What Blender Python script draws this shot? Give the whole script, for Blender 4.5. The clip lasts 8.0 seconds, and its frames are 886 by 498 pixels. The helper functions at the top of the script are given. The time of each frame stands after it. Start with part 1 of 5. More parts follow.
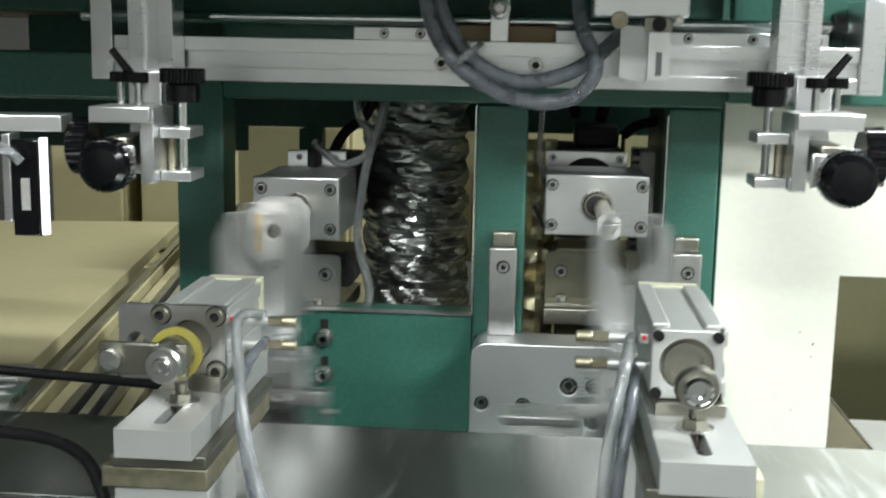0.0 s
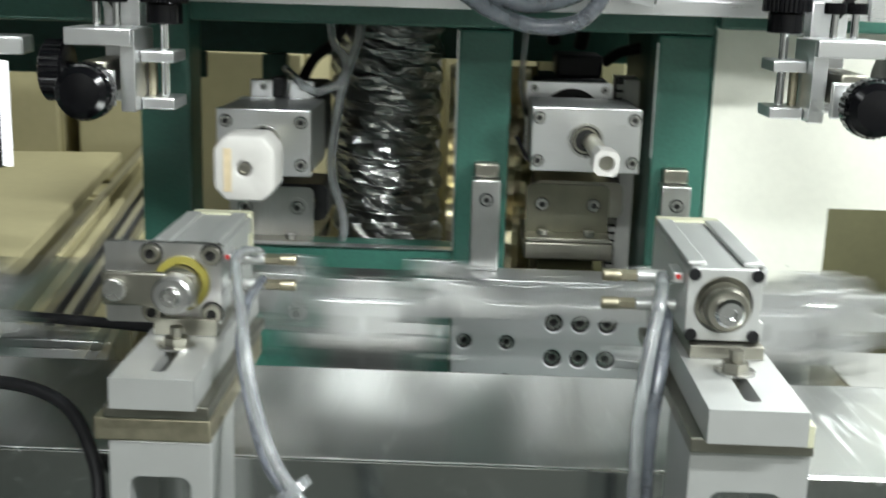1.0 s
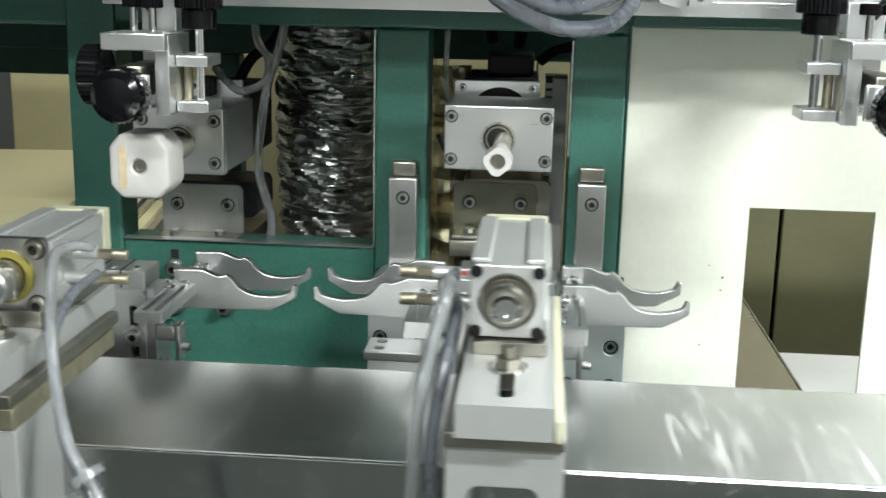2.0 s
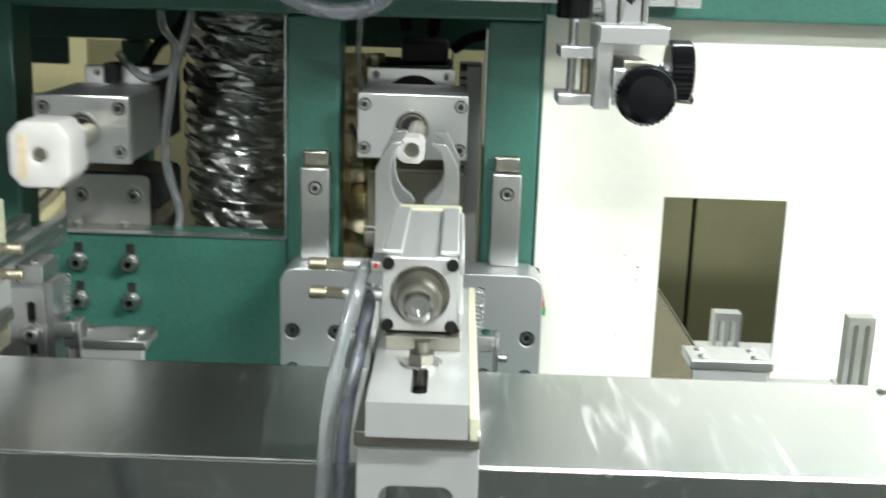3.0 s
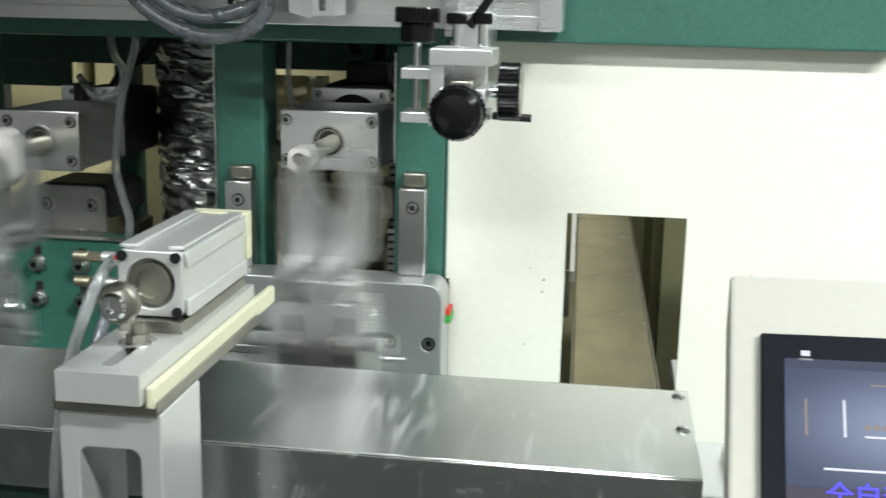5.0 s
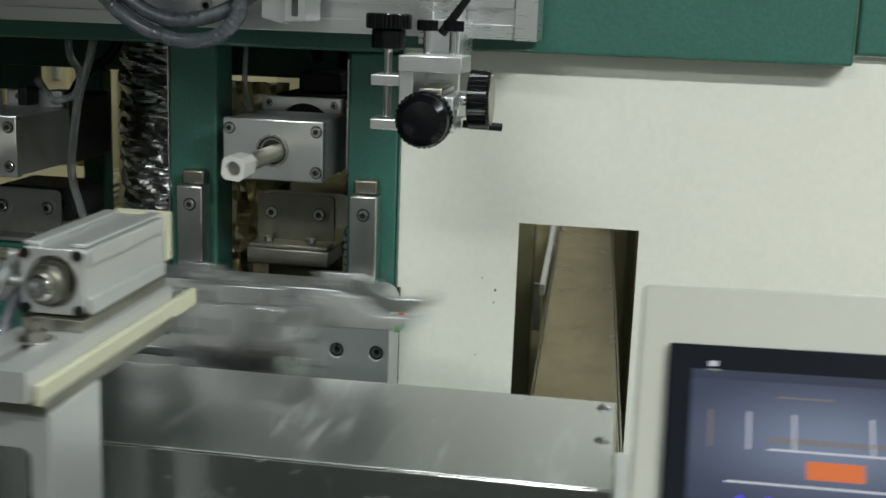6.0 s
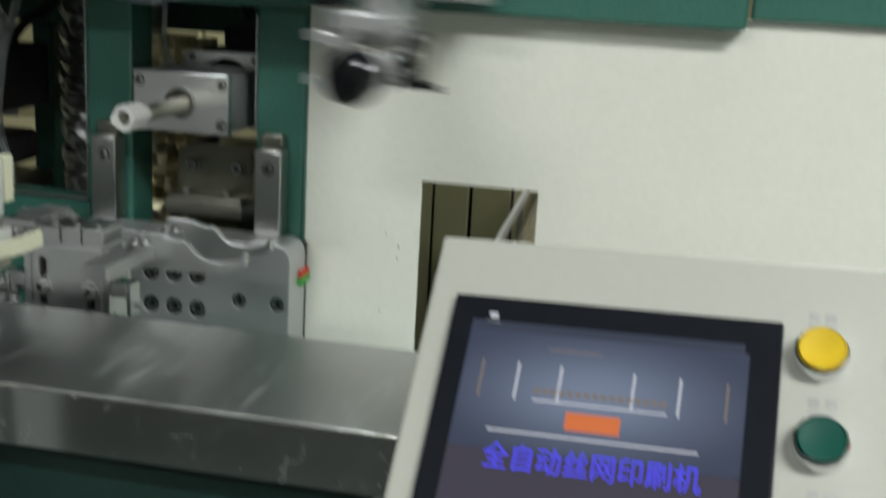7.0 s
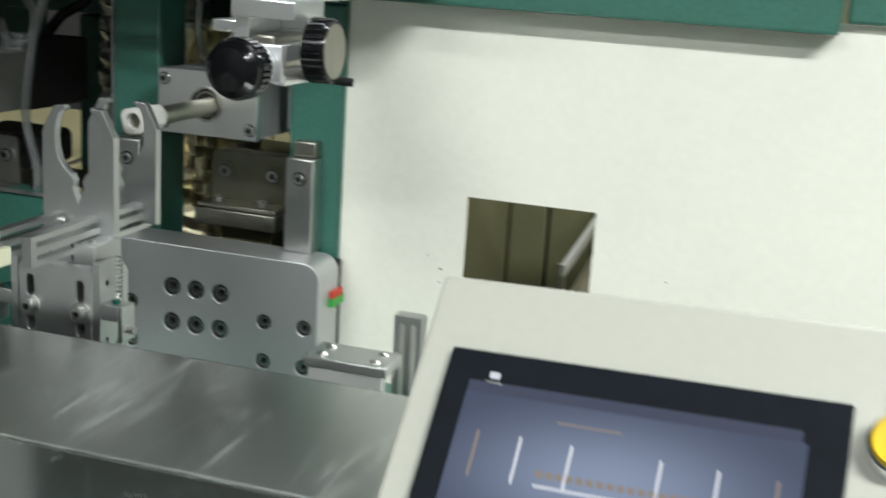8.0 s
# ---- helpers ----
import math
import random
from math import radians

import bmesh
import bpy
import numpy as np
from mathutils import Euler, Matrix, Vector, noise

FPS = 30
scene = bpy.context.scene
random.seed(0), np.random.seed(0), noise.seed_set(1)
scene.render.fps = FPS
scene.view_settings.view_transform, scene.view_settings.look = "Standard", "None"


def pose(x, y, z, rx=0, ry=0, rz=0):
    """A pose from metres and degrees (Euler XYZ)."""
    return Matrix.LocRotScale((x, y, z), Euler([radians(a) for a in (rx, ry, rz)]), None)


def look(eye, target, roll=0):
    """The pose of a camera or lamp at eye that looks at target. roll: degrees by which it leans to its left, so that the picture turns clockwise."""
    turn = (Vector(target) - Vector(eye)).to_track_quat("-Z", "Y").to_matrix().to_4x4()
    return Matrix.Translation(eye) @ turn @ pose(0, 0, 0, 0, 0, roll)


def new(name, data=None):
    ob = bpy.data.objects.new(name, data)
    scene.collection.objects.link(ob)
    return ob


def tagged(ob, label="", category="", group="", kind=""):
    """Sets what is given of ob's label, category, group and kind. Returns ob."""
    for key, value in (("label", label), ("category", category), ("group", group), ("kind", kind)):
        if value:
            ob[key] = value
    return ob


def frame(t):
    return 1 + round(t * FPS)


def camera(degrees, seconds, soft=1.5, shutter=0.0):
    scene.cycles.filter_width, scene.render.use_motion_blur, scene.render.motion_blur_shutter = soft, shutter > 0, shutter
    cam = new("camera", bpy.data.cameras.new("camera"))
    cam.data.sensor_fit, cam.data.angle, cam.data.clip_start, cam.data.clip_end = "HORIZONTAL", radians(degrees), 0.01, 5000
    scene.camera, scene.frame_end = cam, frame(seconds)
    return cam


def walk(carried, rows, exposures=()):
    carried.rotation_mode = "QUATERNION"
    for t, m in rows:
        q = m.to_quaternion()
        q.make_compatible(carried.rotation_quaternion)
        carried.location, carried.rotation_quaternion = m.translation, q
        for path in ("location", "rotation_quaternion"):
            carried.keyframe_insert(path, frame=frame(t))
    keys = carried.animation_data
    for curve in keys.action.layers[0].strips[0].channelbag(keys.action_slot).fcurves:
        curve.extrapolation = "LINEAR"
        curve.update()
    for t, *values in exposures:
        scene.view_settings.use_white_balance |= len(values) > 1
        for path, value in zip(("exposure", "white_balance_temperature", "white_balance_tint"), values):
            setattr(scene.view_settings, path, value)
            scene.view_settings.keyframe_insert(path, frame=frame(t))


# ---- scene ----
cam = camera(41.5, 8.0, shutter=0.8)
PATH = [
    (0, (0.063, -1.188, 1.378), (-0.094, 0.776, 1.034), 1.1),
    (0.3, (0.052, -1.179, 1.376), (-0.116, 0.778, 1.003), 0.7),
    (0.6, (0.032, -1.164, 1.376), (-0.088, 0.793, 0.978), 1.3),
    (1, (0.012, -1.144, 1.37), (-0.025, 0.802, 0.913), 1.7),
    (1.2, (0.017, -1.14, 1.367), (0.012, 0.806, 0.906), 1.7),
    (2.3, (0.192, -1.147, 1.376), (-0.002, 0.789, 0.917), 1.1),
    (2.5, (0.19, -1.141, 1.375), (0.046, 0.803, 0.927), 0.8),
    (2.8, (0.174, -1.132, 1.374), (0.099, 0.815, 0.919), 1.0),
    (3.1, (0.165, -1.126, 1.37), (0.159, 0.816, 0.891), 2.0),
    (3.5, (0.207, -1.132, 1.376), (0.104, 0.81, 0.909), 0.7),
    (3.7, (0.261, -1.14, 1.37), (0.038, 0.8, 0.934), 0.7),
    (4, (0.34, -1.17, 1.373), (-0.048, 0.733, 0.894), 1.5),
    (4.2, (0.387, -1.168, 1.373), (-0.044, 0.725, 0.894), 0.3),
    (4.5, (0.411, -1.175, 1.374), (0.022, 0.737, 0.935), 0.9),
    (4.7, (0.413, -1.18, 1.378), (0.078, 0.743, 0.941), 0.9),
    (5.8, (0.423, -1.179, 1.376), (0.202, 0.763, 0.952), 2.1),
    (6, (0.474, -1.165, 1.371), (0.176, 0.769, 0.96), 2.1),
    (6.2, (0.527, -1.161, 1.371), (0.173, 0.764, 0.96), 2.3),
    (6.5, (0.591, -1.161, 1.373), (0.224, 0.754, 0.928), 2.9),
    (6.6, (0.605, -1.159, 1.373), (0.234, 0.755, 0.93), 2.5),
    (6.8, (0.62, -1.158, 1.374), (0.217, 0.756, 0.955), 2.4),
    (7, (0.631, -1.152, 1.37), (0.246, 0.754, 0.901), 3.2),
    (7.2, (0.645, -1.137, 1.366), (0.26, 0.759, 0.856), 1.8),
    (7.4, (0.654, -1.117, 1.364), (0.28, 0.78, 0.853), 1.9),
    (7.7, (0.655, -1.071, 1.365), (0.21, 0.818, 0.881), 3.5),
    (8, (0.657, -1.018, 1.365), (0.1, 0.843, 0.887), 3.8),
]
walk(cam, [(t, look(eye, target, roll)) for t, eye, target, roll in PATH],
     exposures=[(0.0, -0.18), (1.2, -0.14), (2.3, -0.10), (3.7, 0.02), (4.7, -0.10), (5.8, -1.18), (6.5, -1.25), (7.0, -1.22), (7.5, -0.93), (8.0, -0.70)])

# ---- light ----
world = bpy.data.worlds.new("hall_air")
scene.world = world
world.use_nodes = True
world.node_tree.nodes["Background"].inputs["Color"].default_value = (0.97, 1.0, 1.0, 1)
world.node_tree.nodes["Background"].inputs["Strength"].default_value = 0.05

TUBE_POWER = 44.0


def tube_light(x, y, z, power):
    """A ceiling tube: an area lamp under a white housing."""
    data = bpy.data.lights.new("tube_glow", "AREA")
    data.shape, data.size, data.size_y = "RECTANGLE", 1.25, 0.12
    data.energy, data.color = power, (0.955, 1.0, 0.985)
    lamp = new("tube_glow", data)
    lamp.matrix_world = pose(x, y, z - 0.06)
    return lamp


TUBES = [(-0.9, -1.75, 0.3), (1.95, -1.7, 4.9), (-0.3, -2.75, 2.05), (-2.0, 0.9, 0.36), (1.25, 0.55, 1.9), (0.9, 1.5, 0.8)]
for tx, ty, share in TUBES:
    tube_light(tx, ty, 2.9, TUBE_POWER * share)

# ---- materials ----


def material(name, color, rough=0.5, metal=0.0, grain=0.06, scale=60.0, bump=0.05, stretch=(1, 1, 1),
             stain=0.12, stain_scale=6.0, rough_var=0.12, clear=0.0, coat=0.0, bump_dist=0.001,
             spec=0.5, fine_rough=0.0):
    """A node material with fine grain, broad stains and relief."""
    m = bpy.data.materials.new(name)
    m.use_nodes = True
    nt = m.node_tree
    b = nt.nodes["Principled BSDF"]
    b.inputs["Metallic"].default_value = metal
    b.inputs["Coat Weight"].default_value = coat
    b.inputs["Specular IOR Level"].default_value = spec
    if clear:
        b.inputs["Transmission Weight"].default_value = clear
        b.inputs["IOR"].default_value = 1.4
    co = nt.nodes.new("ShaderNodeTexCoord")
    mp = nt.nodes.new("ShaderNodeMapping")
    mp.inputs["Scale"].default_value = stretch
    nt.links.new(co.outputs["Object"], mp.inputs["Vector"])
    fine = nt.nodes.new("ShaderNodeTexNoise")
    fine.inputs["Scale"].default_value, fine.inputs["Detail"].default_value = scale, 4.0
    nt.links.new(mp.outputs["Vector"], fine.inputs["Vector"])
    broad = nt.nodes.new("ShaderNodeTexNoise")
    broad.inputs["Scale"].default_value, broad.inputs["Detail"].default_value = stain_scale, 5.0
    nt.links.new(co.outputs["Object"], broad.inputs["Vector"])
    r1 = nt.nodes.new("ShaderNodeMapRange")
    r1.inputs["From Min"].default_value, r1.inputs["From Max"].default_value = 0.3, 0.7
    r1.inputs["To Min"].default_value, r1.inputs["To Max"].default_value = 1 - grain, 1 + grain
    nt.links.new(fine.outputs["Fac"], r1.inputs["Value"])
    r2 = nt.nodes.new("ShaderNodeMapRange")
    r2.inputs["From Min"].default_value, r2.inputs["From Max"].default_value = 0.35, 0.7
    r2.inputs["To Min"].default_value, r2.inputs["To Max"].default_value = 1.0, 1 - stain
    nt.links.new(broad.outputs["Fac"], r2.inputs["Value"])
    mul = nt.nodes.new("ShaderNodeMath")
    mul.operation = "MULTIPLY"
    nt.links.new(r1.outputs["Result"], mul.inputs[0])
    nt.links.new(r2.outputs["Result"], mul.inputs[1])
    mix = nt.nodes.new("ShaderNodeVectorMath")
    mix.operation = "SCALE"
    mix.inputs[0].default_value = color
    nt.links.new(mul.outputs["Value"], mix.inputs["Scale"])
    nt.links.new(mix.outputs["Vector"], b.inputs["Base Color"])
    r3 = nt.nodes.new("ShaderNodeMapRange")
    r3.inputs["To Min"].default_value = max(0.02, rough - rough_var)
    r3.inputs["To Max"].default_value = min(1.0, rough + rough_var)
    nt.links.new(broad.outputs["Fac"], r3.inputs["Value"])
    last = r3.outputs["Result"]
    if fine_rough:
        r4 = nt.nodes.new("ShaderNodeMapRange")
        r4.inputs["From Min"].default_value, r4.inputs["From Max"].default_value = 0.3, 0.7
        r4.inputs["To Min"].default_value, r4.inputs["To Max"].default_value = -fine_rough, fine_rough
        nt.links.new(fine.outputs["Fac"], r4.inputs["Value"])
        add = nt.nodes.new("ShaderNodeMath")
        nt.links.new(last, add.inputs[0])
        nt.links.new(r4.outputs["Result"], add.inputs[1])
        last = add.outputs["Value"]
    nt.links.new(last, b.inputs["Roughness"])
    if bump:
        bp = nt.nodes.new("ShaderNodeBump")
        bp.inputs["Strength"].default_value, bp.inputs["Distance"].default_value = bump, bump_dist
        nt.links.new(fine.outputs["Fac"], bp.inputs["Height"])
        nt.links.new(bp.outputs["Normal"], b.inputs["Normal"])
    return m


def glowing(name, color, strength):
    m = bpy.data.materials.new(name)
    m.use_nodes = True
    b = m.node_tree.nodes["Principled BSDF"]
    b.inputs["Base Color"].default_value = (0.02, 0.02, 0.025, 1)
    b.inputs["Emission Color"].default_value = (*color, 1)
    b.inputs["Emission Strength"].default_value = strength
    b.inputs["Roughness"].default_value = 0.45
    b.inputs["Specular IOR Level"].default_value = 0.05
    return m


def lit_glass(name, middle, edge, strength):
    """A back-lit picture that is brighter in its middle."""
    m = glowing(name, edge, strength)
    nt = m.node_tree
    co = nt.nodes.new("ShaderNodeTexCoord")
    mp = nt.nodes.new("ShaderNodeMapping")
    mp.inputs["Location"].default_value, mp.inputs["Scale"].default_value = (-0.63, -0.66, -0.5), (1.3, 1.3, 1.0)
    gr = nt.nodes.new("ShaderNodeTexGradient")
    gr.gradient_type = "QUADRATIC_SPHERE"
    mx = nt.nodes.new("ShaderNodeMix")
    mx.data_type = "RGBA"
    mx.inputs[6].default_value, mx.inputs[7].default_value = (*edge, 1), (*middle, 1)
    nt.links.new(co.outputs["Generated"], mp.inputs["Vector"])
    nt.links.new(mp.outputs["Vector"], gr.inputs["Vector"])
    nt.links.new(gr.outputs["Fac"], mx.inputs[0])
    nt.links.new(mx.outputs[2], nt.nodes["Principled BSDF"].inputs["Emission Color"])
    return m


def scuffed_sheet(name, color, rough):
    """Rolled stainless sheet with rubbed patches, crossing hairline scratches and small specks."""
    m = bpy.data.materials.new(name)
    m.use_nodes = True
    nt = m.node_tree
    b = nt.nodes["Principled BSDF"]
    b.inputs["Metallic"].default_value = 1.0
    co = nt.nodes.new("ShaderNodeTexCoord")

    def layer(scale, turn, size, detail, low, high, gain, twist=0.0):
        mp = nt.nodes.new("ShaderNodeMapping")
        mp.inputs["Scale"].default_value, mp.inputs["Rotation"].default_value = scale, (0, 0, radians(turn))
        nt.links.new(co.outputs["Object"], mp.inputs["Vector"])
        tx = nt.nodes.new("ShaderNodeTexNoise")
        tx.inputs["Scale"].default_value, tx.inputs["Detail"].default_value, tx.inputs["Distortion"].default_value = size, detail, twist
        nt.links.new(mp.outputs["Vector"], tx.inputs["Vector"])
        mr = nt.nodes.new("ShaderNodeMapRange")
        mr.interpolation_type = "SMOOTHSTEP"
        mr.inputs["From Min"].default_value, mr.inputs["From Max"].default_value = low, high
        mr.inputs["To Max"].default_value = gain
        nt.links.new(tx.outputs["Fac"], mr.inputs["Value"])
        return mr.outputs["Result"]

    def plus(a, c):
        ad = nt.nodes.new("ShaderNodeMath")
        nt.links.new(a, ad.inputs[0])
        nt.links.new(c, ad.inputs[1])
        return ad.outputs["Value"]

    scratch = plus(layer((1.0, 0.035, 1), 24, 170, 3, 0.62, 0.76, 0.06), layer((1.0, 0.045, 1), -38, 140, 3, 0.63, 0.77, 0.06))
    scratch = plus(scratch, layer((1, 1, 1), 0, 320, 2, 0.70, 0.76, 0.06))
    rubbed = plus(layer((1.0, 0.14, 1), 34, 60, 4, 0.55, 0.84, 0.20, 1.2), layer((1.0, 0.18, 1), -24, 52, 4, 0.57, 0.86, 0.17, 1.2))
    rubbed = plus(rubbed, layer((1, 0.8, 1), 0, 14, 5, 0.20, 0.85, 0.035))
    total = plus(scratch, rubbed)
    base = nt.nodes.new("ShaderNodeMath")
    base.inputs[1].default_value = rough - 0.06
    nt.links.new(total, base.inputs[0])
    nt.links.new(base.outputs["Value"], b.inputs["Roughness"])
    tone = nt.nodes.new("ShaderNodeMapRange")
    tone.inputs["From Max"].default_value = 0.16
    tone.inputs["To Min"].default_value, tone.inputs["To Max"].default_value = 0.93, 1.13
    nt.links.new(total, tone.inputs["Value"])
    mix = nt.nodes.new("ShaderNodeVectorMath")
    mix.operation = "SCALE"
    mix.inputs[0].default_value = color
    nt.links.new(tone.outputs["Result"], mix.inputs["Scale"])
    nt.links.new(mix.outputs["Vector"], b.inputs["Base Color"])
    return m


def creased_foil(name, color, rough, size):
    """Thin crumpled foil: sharp creases at two sizes, leaning along the turns."""
    m = bpy.data.materials.new(name)
    m.use_nodes = True
    nt = m.node_tree
    b = nt.nodes["Principled BSDF"]
    b.inputs["Metallic"].default_value = 1.0
    b.inputs["Base Color"].default_value = (*color, 1)
    co = nt.nodes.new("ShaderNodeTexCoord")
    mp = nt.nodes.new("ShaderNodeMapping")
    mp.inputs["Scale"].default_value, mp.inputs["Rotation"].default_value = (0.8, 0.8, 2.0), (0.35, 0.35, 0)
    nt.links.new(co.outputs["Object"], mp.inputs["Vector"])
    warp = nt.nodes.new("ShaderNodeTexNoise")
    warp.inputs["Scale"].default_value, warp.inputs["Detail"].default_value = size * 0.6, 2.0
    nt.links.new(mp.outputs["Vector"], warp.inputs["Vector"])
    bend = nt.nodes.new("ShaderNodeVectorMath")
    bend.operation = "MULTIPLY_ADD"
    bend.inputs[1].default_value = (0.02, 0.02, 0.02)
    nt.links.new(warp.outputs["Color"], bend.inputs[0])
    nt.links.new(mp.outputs["Vector"], bend.inputs[2])
    last = None
    for scale, depth in ((size, 0.011), (size * 2.6, 0.0018)):
        cell = nt.nodes.new("ShaderNodeTexVoronoi")
        cell.inputs["Scale"].default_value = scale
        nt.links.new(bend.outputs["Vector"], cell.inputs["Vector"])
        bp = nt.nodes.new("ShaderNodeBump")
        bp.inputs["Strength"].default_value, bp.inputs["Distance"].default_value = 0.85, depth
        nt.links.new(cell.outputs["Distance"], bp.inputs["Height"])
        if last:
            nt.links.new(last, bp.inputs["Normal"])
        last = bp.outputs["Normal"]
    nt.links.new(last, b.inputs["Normal"])
    ro = nt.nodes.new("ShaderNodeMapRange")
    ro.inputs["To Min"].default_value, ro.inputs["To Max"].default_value = rough - 0.10, rough + 0.14
    nt.links.new(warp.outputs["Fac"], ro.inputs["Value"])
    nt.links.new(ro.outputs["Result"], b.inputs["Roughness"])
    return m


GREEN = material("green_enamel", (0.040, 0.140, 0.107), 0.36, 0, 0.10, 260, 0.30, stain=0.15, coat=0.12)
# Enamel green darkened to paint in the shade below the cover.
GREEN_SHADED = material("green_enamel_shaded", (0.008, 0.032, 0.025), 0.5, 0, 0.15, 90, 0.2, stain=0.3)
# Enamel green with the dimness behind the frame put into its colour.
GREEN_IN = material("green_enamel_dimmed", (0.020, 0.085, 0.064), 0.5, 0, 0.15, 90, 0.2, stain=0.3)
CREAM = material("cream_enamel", (0.80, 0.80, 0.715), 0.42, 0, 0.02, 150, 0.08, stain=0.07, stain_scale=4)
CONSOLE = material("grey_cream_enamel", (0.38, 0.38, 0.335), 0.45, 0, 0.02, 150, 0.08, stain=0.05, stain_scale=5)
# Olive cream darkened to hold the dimness inside the machine.
CREAM_IN = material("olive_cream_dimmed", (0.13, 0.125, 0.062), 0.6, 0, 0.04, 80, 0.1, stain=0.15)
BEIGE = material("beige_cabinet_paint", (0.47, 0.43, 0.25), 0.5, 0, 0.03, 40, 0.05, stain=0.10, stain_scale=2)
ALU = material("satin_aluminium", (0.82, 0.83, 0.84), 0.30, 0.95, 0.015, 45, 0.0, (1, 1, 14), stain=0.04, fine_rough=0.02, rough_var=0.06)
ALU_BRUSHED = material("brushed_aluminium_plate", (0.54, 0.55, 0.555), 0.42, 0.75, 0.02, 50, 0.0, (2, 2, 18), stain=0.05, fine_rough=0.02, rough_var=0.06)
ALU_WHITE = material("anodised_white_aluminium", (0.60, 0.61, 0.60), 0.40, 0.7, 0.02, 60, 0.0, stain=0.05, fine_rough=0.02)
STEEL = material("ground_steel", (0.62, 0.62, 0.61), 0.32, 1.0, 0.03, 40, 0.01, (6, 2, 2), stain=0.12, stain_scale=14, fine_rough=0.015)
STEEL_DULL = material("dull_steel", (0.36, 0.35, 0.30), 0.36, 1.0, 0.08, 50, 0.06, stain=0.28, stain_scale=18, fine_rough=0.03)
STAINLESS = scuffed_sheet("stainless_sheet", (0.64, 0.65, 0.64), 0.34)
# Same sheet, smoother and darkened in colour for the flanges' dim reflections.
STAINLESS_FOLD = scuffed_sheet("stainless_flange_darkened", (0.50, 0.51, 0.50), 0.20)
# Olive steel, darkened in colour because the right head's bracket stands unlit.
OLIVE_STEEL = material("olive_steel_dimmed", (0.21, 0.205, 0.155), 0.38, 0.95, 0.08, 50, 0.04, stain=0.25, stain_scale=14)
CHROME = material("polished_chrome", (0.82, 0.83, 0.84), 0.10, 1.0, 0.02, 60, 0.02, stain=0.05, rough_var=0.04)
SCREW = material("zinc_screw_steel", (0.60, 0.60, 0.58), 0.28, 0.97, 0.10, 200, 0.1, stain=0.2, stain_scale=60)
BELT = material("worn_grey_chute", (0.46, 0.42, 0.32), 0.24, 0.85, 0.08, 40, 0.05, (3, 0.6, 3), stain=0.25, stain_scale=14)
ALU_GRIP = material("machined_gripper_aluminium", (0.60, 0.61, 0.61), 0.34, 1.0, 0.008, 45, 0.0, (1, 1, 2), stain=0.06, stain_scale=10, fine_rough=0.004, rough_var=0.04)
DUCT = material("grey_duct_plastic", (0.50, 0.51, 0.48), 0.5, 0, 0.03, 80, 0.02, stain=0.1)
OLIVE = material("olive_yellow_seal", (0.29, 0.255, 0.05), 0.4, 0, 0.06, 80, 0.03, stain=0.2, stain_scale=40)
# Near black that paints shade into recesses, slots and gaps.
DARK = material("black_recess_shade", (0.012, 0.012, 0.012), 0.6, 0, 0.2, 90, 0.1)
BLACK = material("black_bakelite", (0.004, 0.004, 0.005), 0.16, 0, 0.15, 120, 0.03, spec=0.3, rough_var=0.05)
RUBBER = material("black_rubber", (0.007, 0.007, 0.008), 0.5, 0, 0.2, 100, 0.1, spec=0.25)
MOTOR = material("dark_motor_casing", (0.022, 0.022, 0.023), 0.45, 0.2, 0.15, 80, 0.15, spec=0.3)
NYLON = material("white_nylon", (0.56, 0.55, 0.525), 0.5, 0, 0.02, 120, 0.06, stain=0.05, stain_scale=25)
NYLON_STAIN = material("ochre_wear_mark", (0.70, 0.58, 0.38), 0.55, 0, 0.1, 70, 0.05, stain=0.3, stain_scale=40)
IVORY = material("ivory_plastic_bar", (0.46, 0.46, 0.33), 0.5, 0, 0.03, 90, 0.06, stain=0.10)
BRASS = material("tarnished_brass", (0.50, 0.46, 0.34), 0.46, 1.0, 0.15, 120, 0.1, stain=0.3, stain_scale=40)
SHAFT = material("turned_steel_shaft", (0.60, 0.58, 0.48), 0.33, 1.0, 0.06, 60, 0.1, (2, 30, 2), stain=0.1)
FOIL = creased_foil("crinkled_foil", (0.58, 0.59, 0.58), 0.30, 22.0)
# Silver foil whose tint paints in the reflection of the beige cabinets.
FOIL_WARM = creased_foil("creased_foil_beige_reflection", (0.86, 0.78, 0.54), 0.38, 22.0)
HOSE = material("clear_grey_tubing", (0.66, 0.69, 0.71), 0.16, 0, 0.12, 100, 0.05, clear=0.8, coat=0.2)
HOSE_DARK = material("smoky_spiral_hose", (0.24, 0.26, 0.30), 0.2, 0, 0.25, 80, 0.1, clear=0.55, coat=0.3)
BLUE = material("blue_plastic", (0.02, 0.05, 0.22), 0.4, 0, 0.1, 80, 0.05)
YELLOW = material("yellow_push_cap", (0.62, 0.42, 0.015), 0.35, 0, 0.05, 80, 0.02, spec=0.3)
BTN_GREEN = material("green_push_cap", (0.0, 0.062, 0.042), 0.35, 0, 0.05, 80, 0.02, spec=0.3)
BTN_RED = material("red_push_cap", (0.42, 0.015, 0.02), 0.35, 0, 0.05, 80, 0.02, spec=0.3)
GASKET = material("red_plastic_tab", (0.6, 0.04, 0.02), 0.5, 0, 0.05, 80, 0.02)
TAB_GREEN = material("bright_green_tab", (0.04, 0.35, 0.05), 0.5, 0, 0.05, 80, 0.02)
BEZEL = material("slate_black_bezel", (0.009, 0.011, 0.015), 0.4, 0, 0.1, 100, 0.02, stain=0.2, spec=0.06)
CARDBOARD = material("cardboard", (0.45, 0.33, 0.20), 0.8, 0, 0.06, 40, 0.1, stain=0.15)
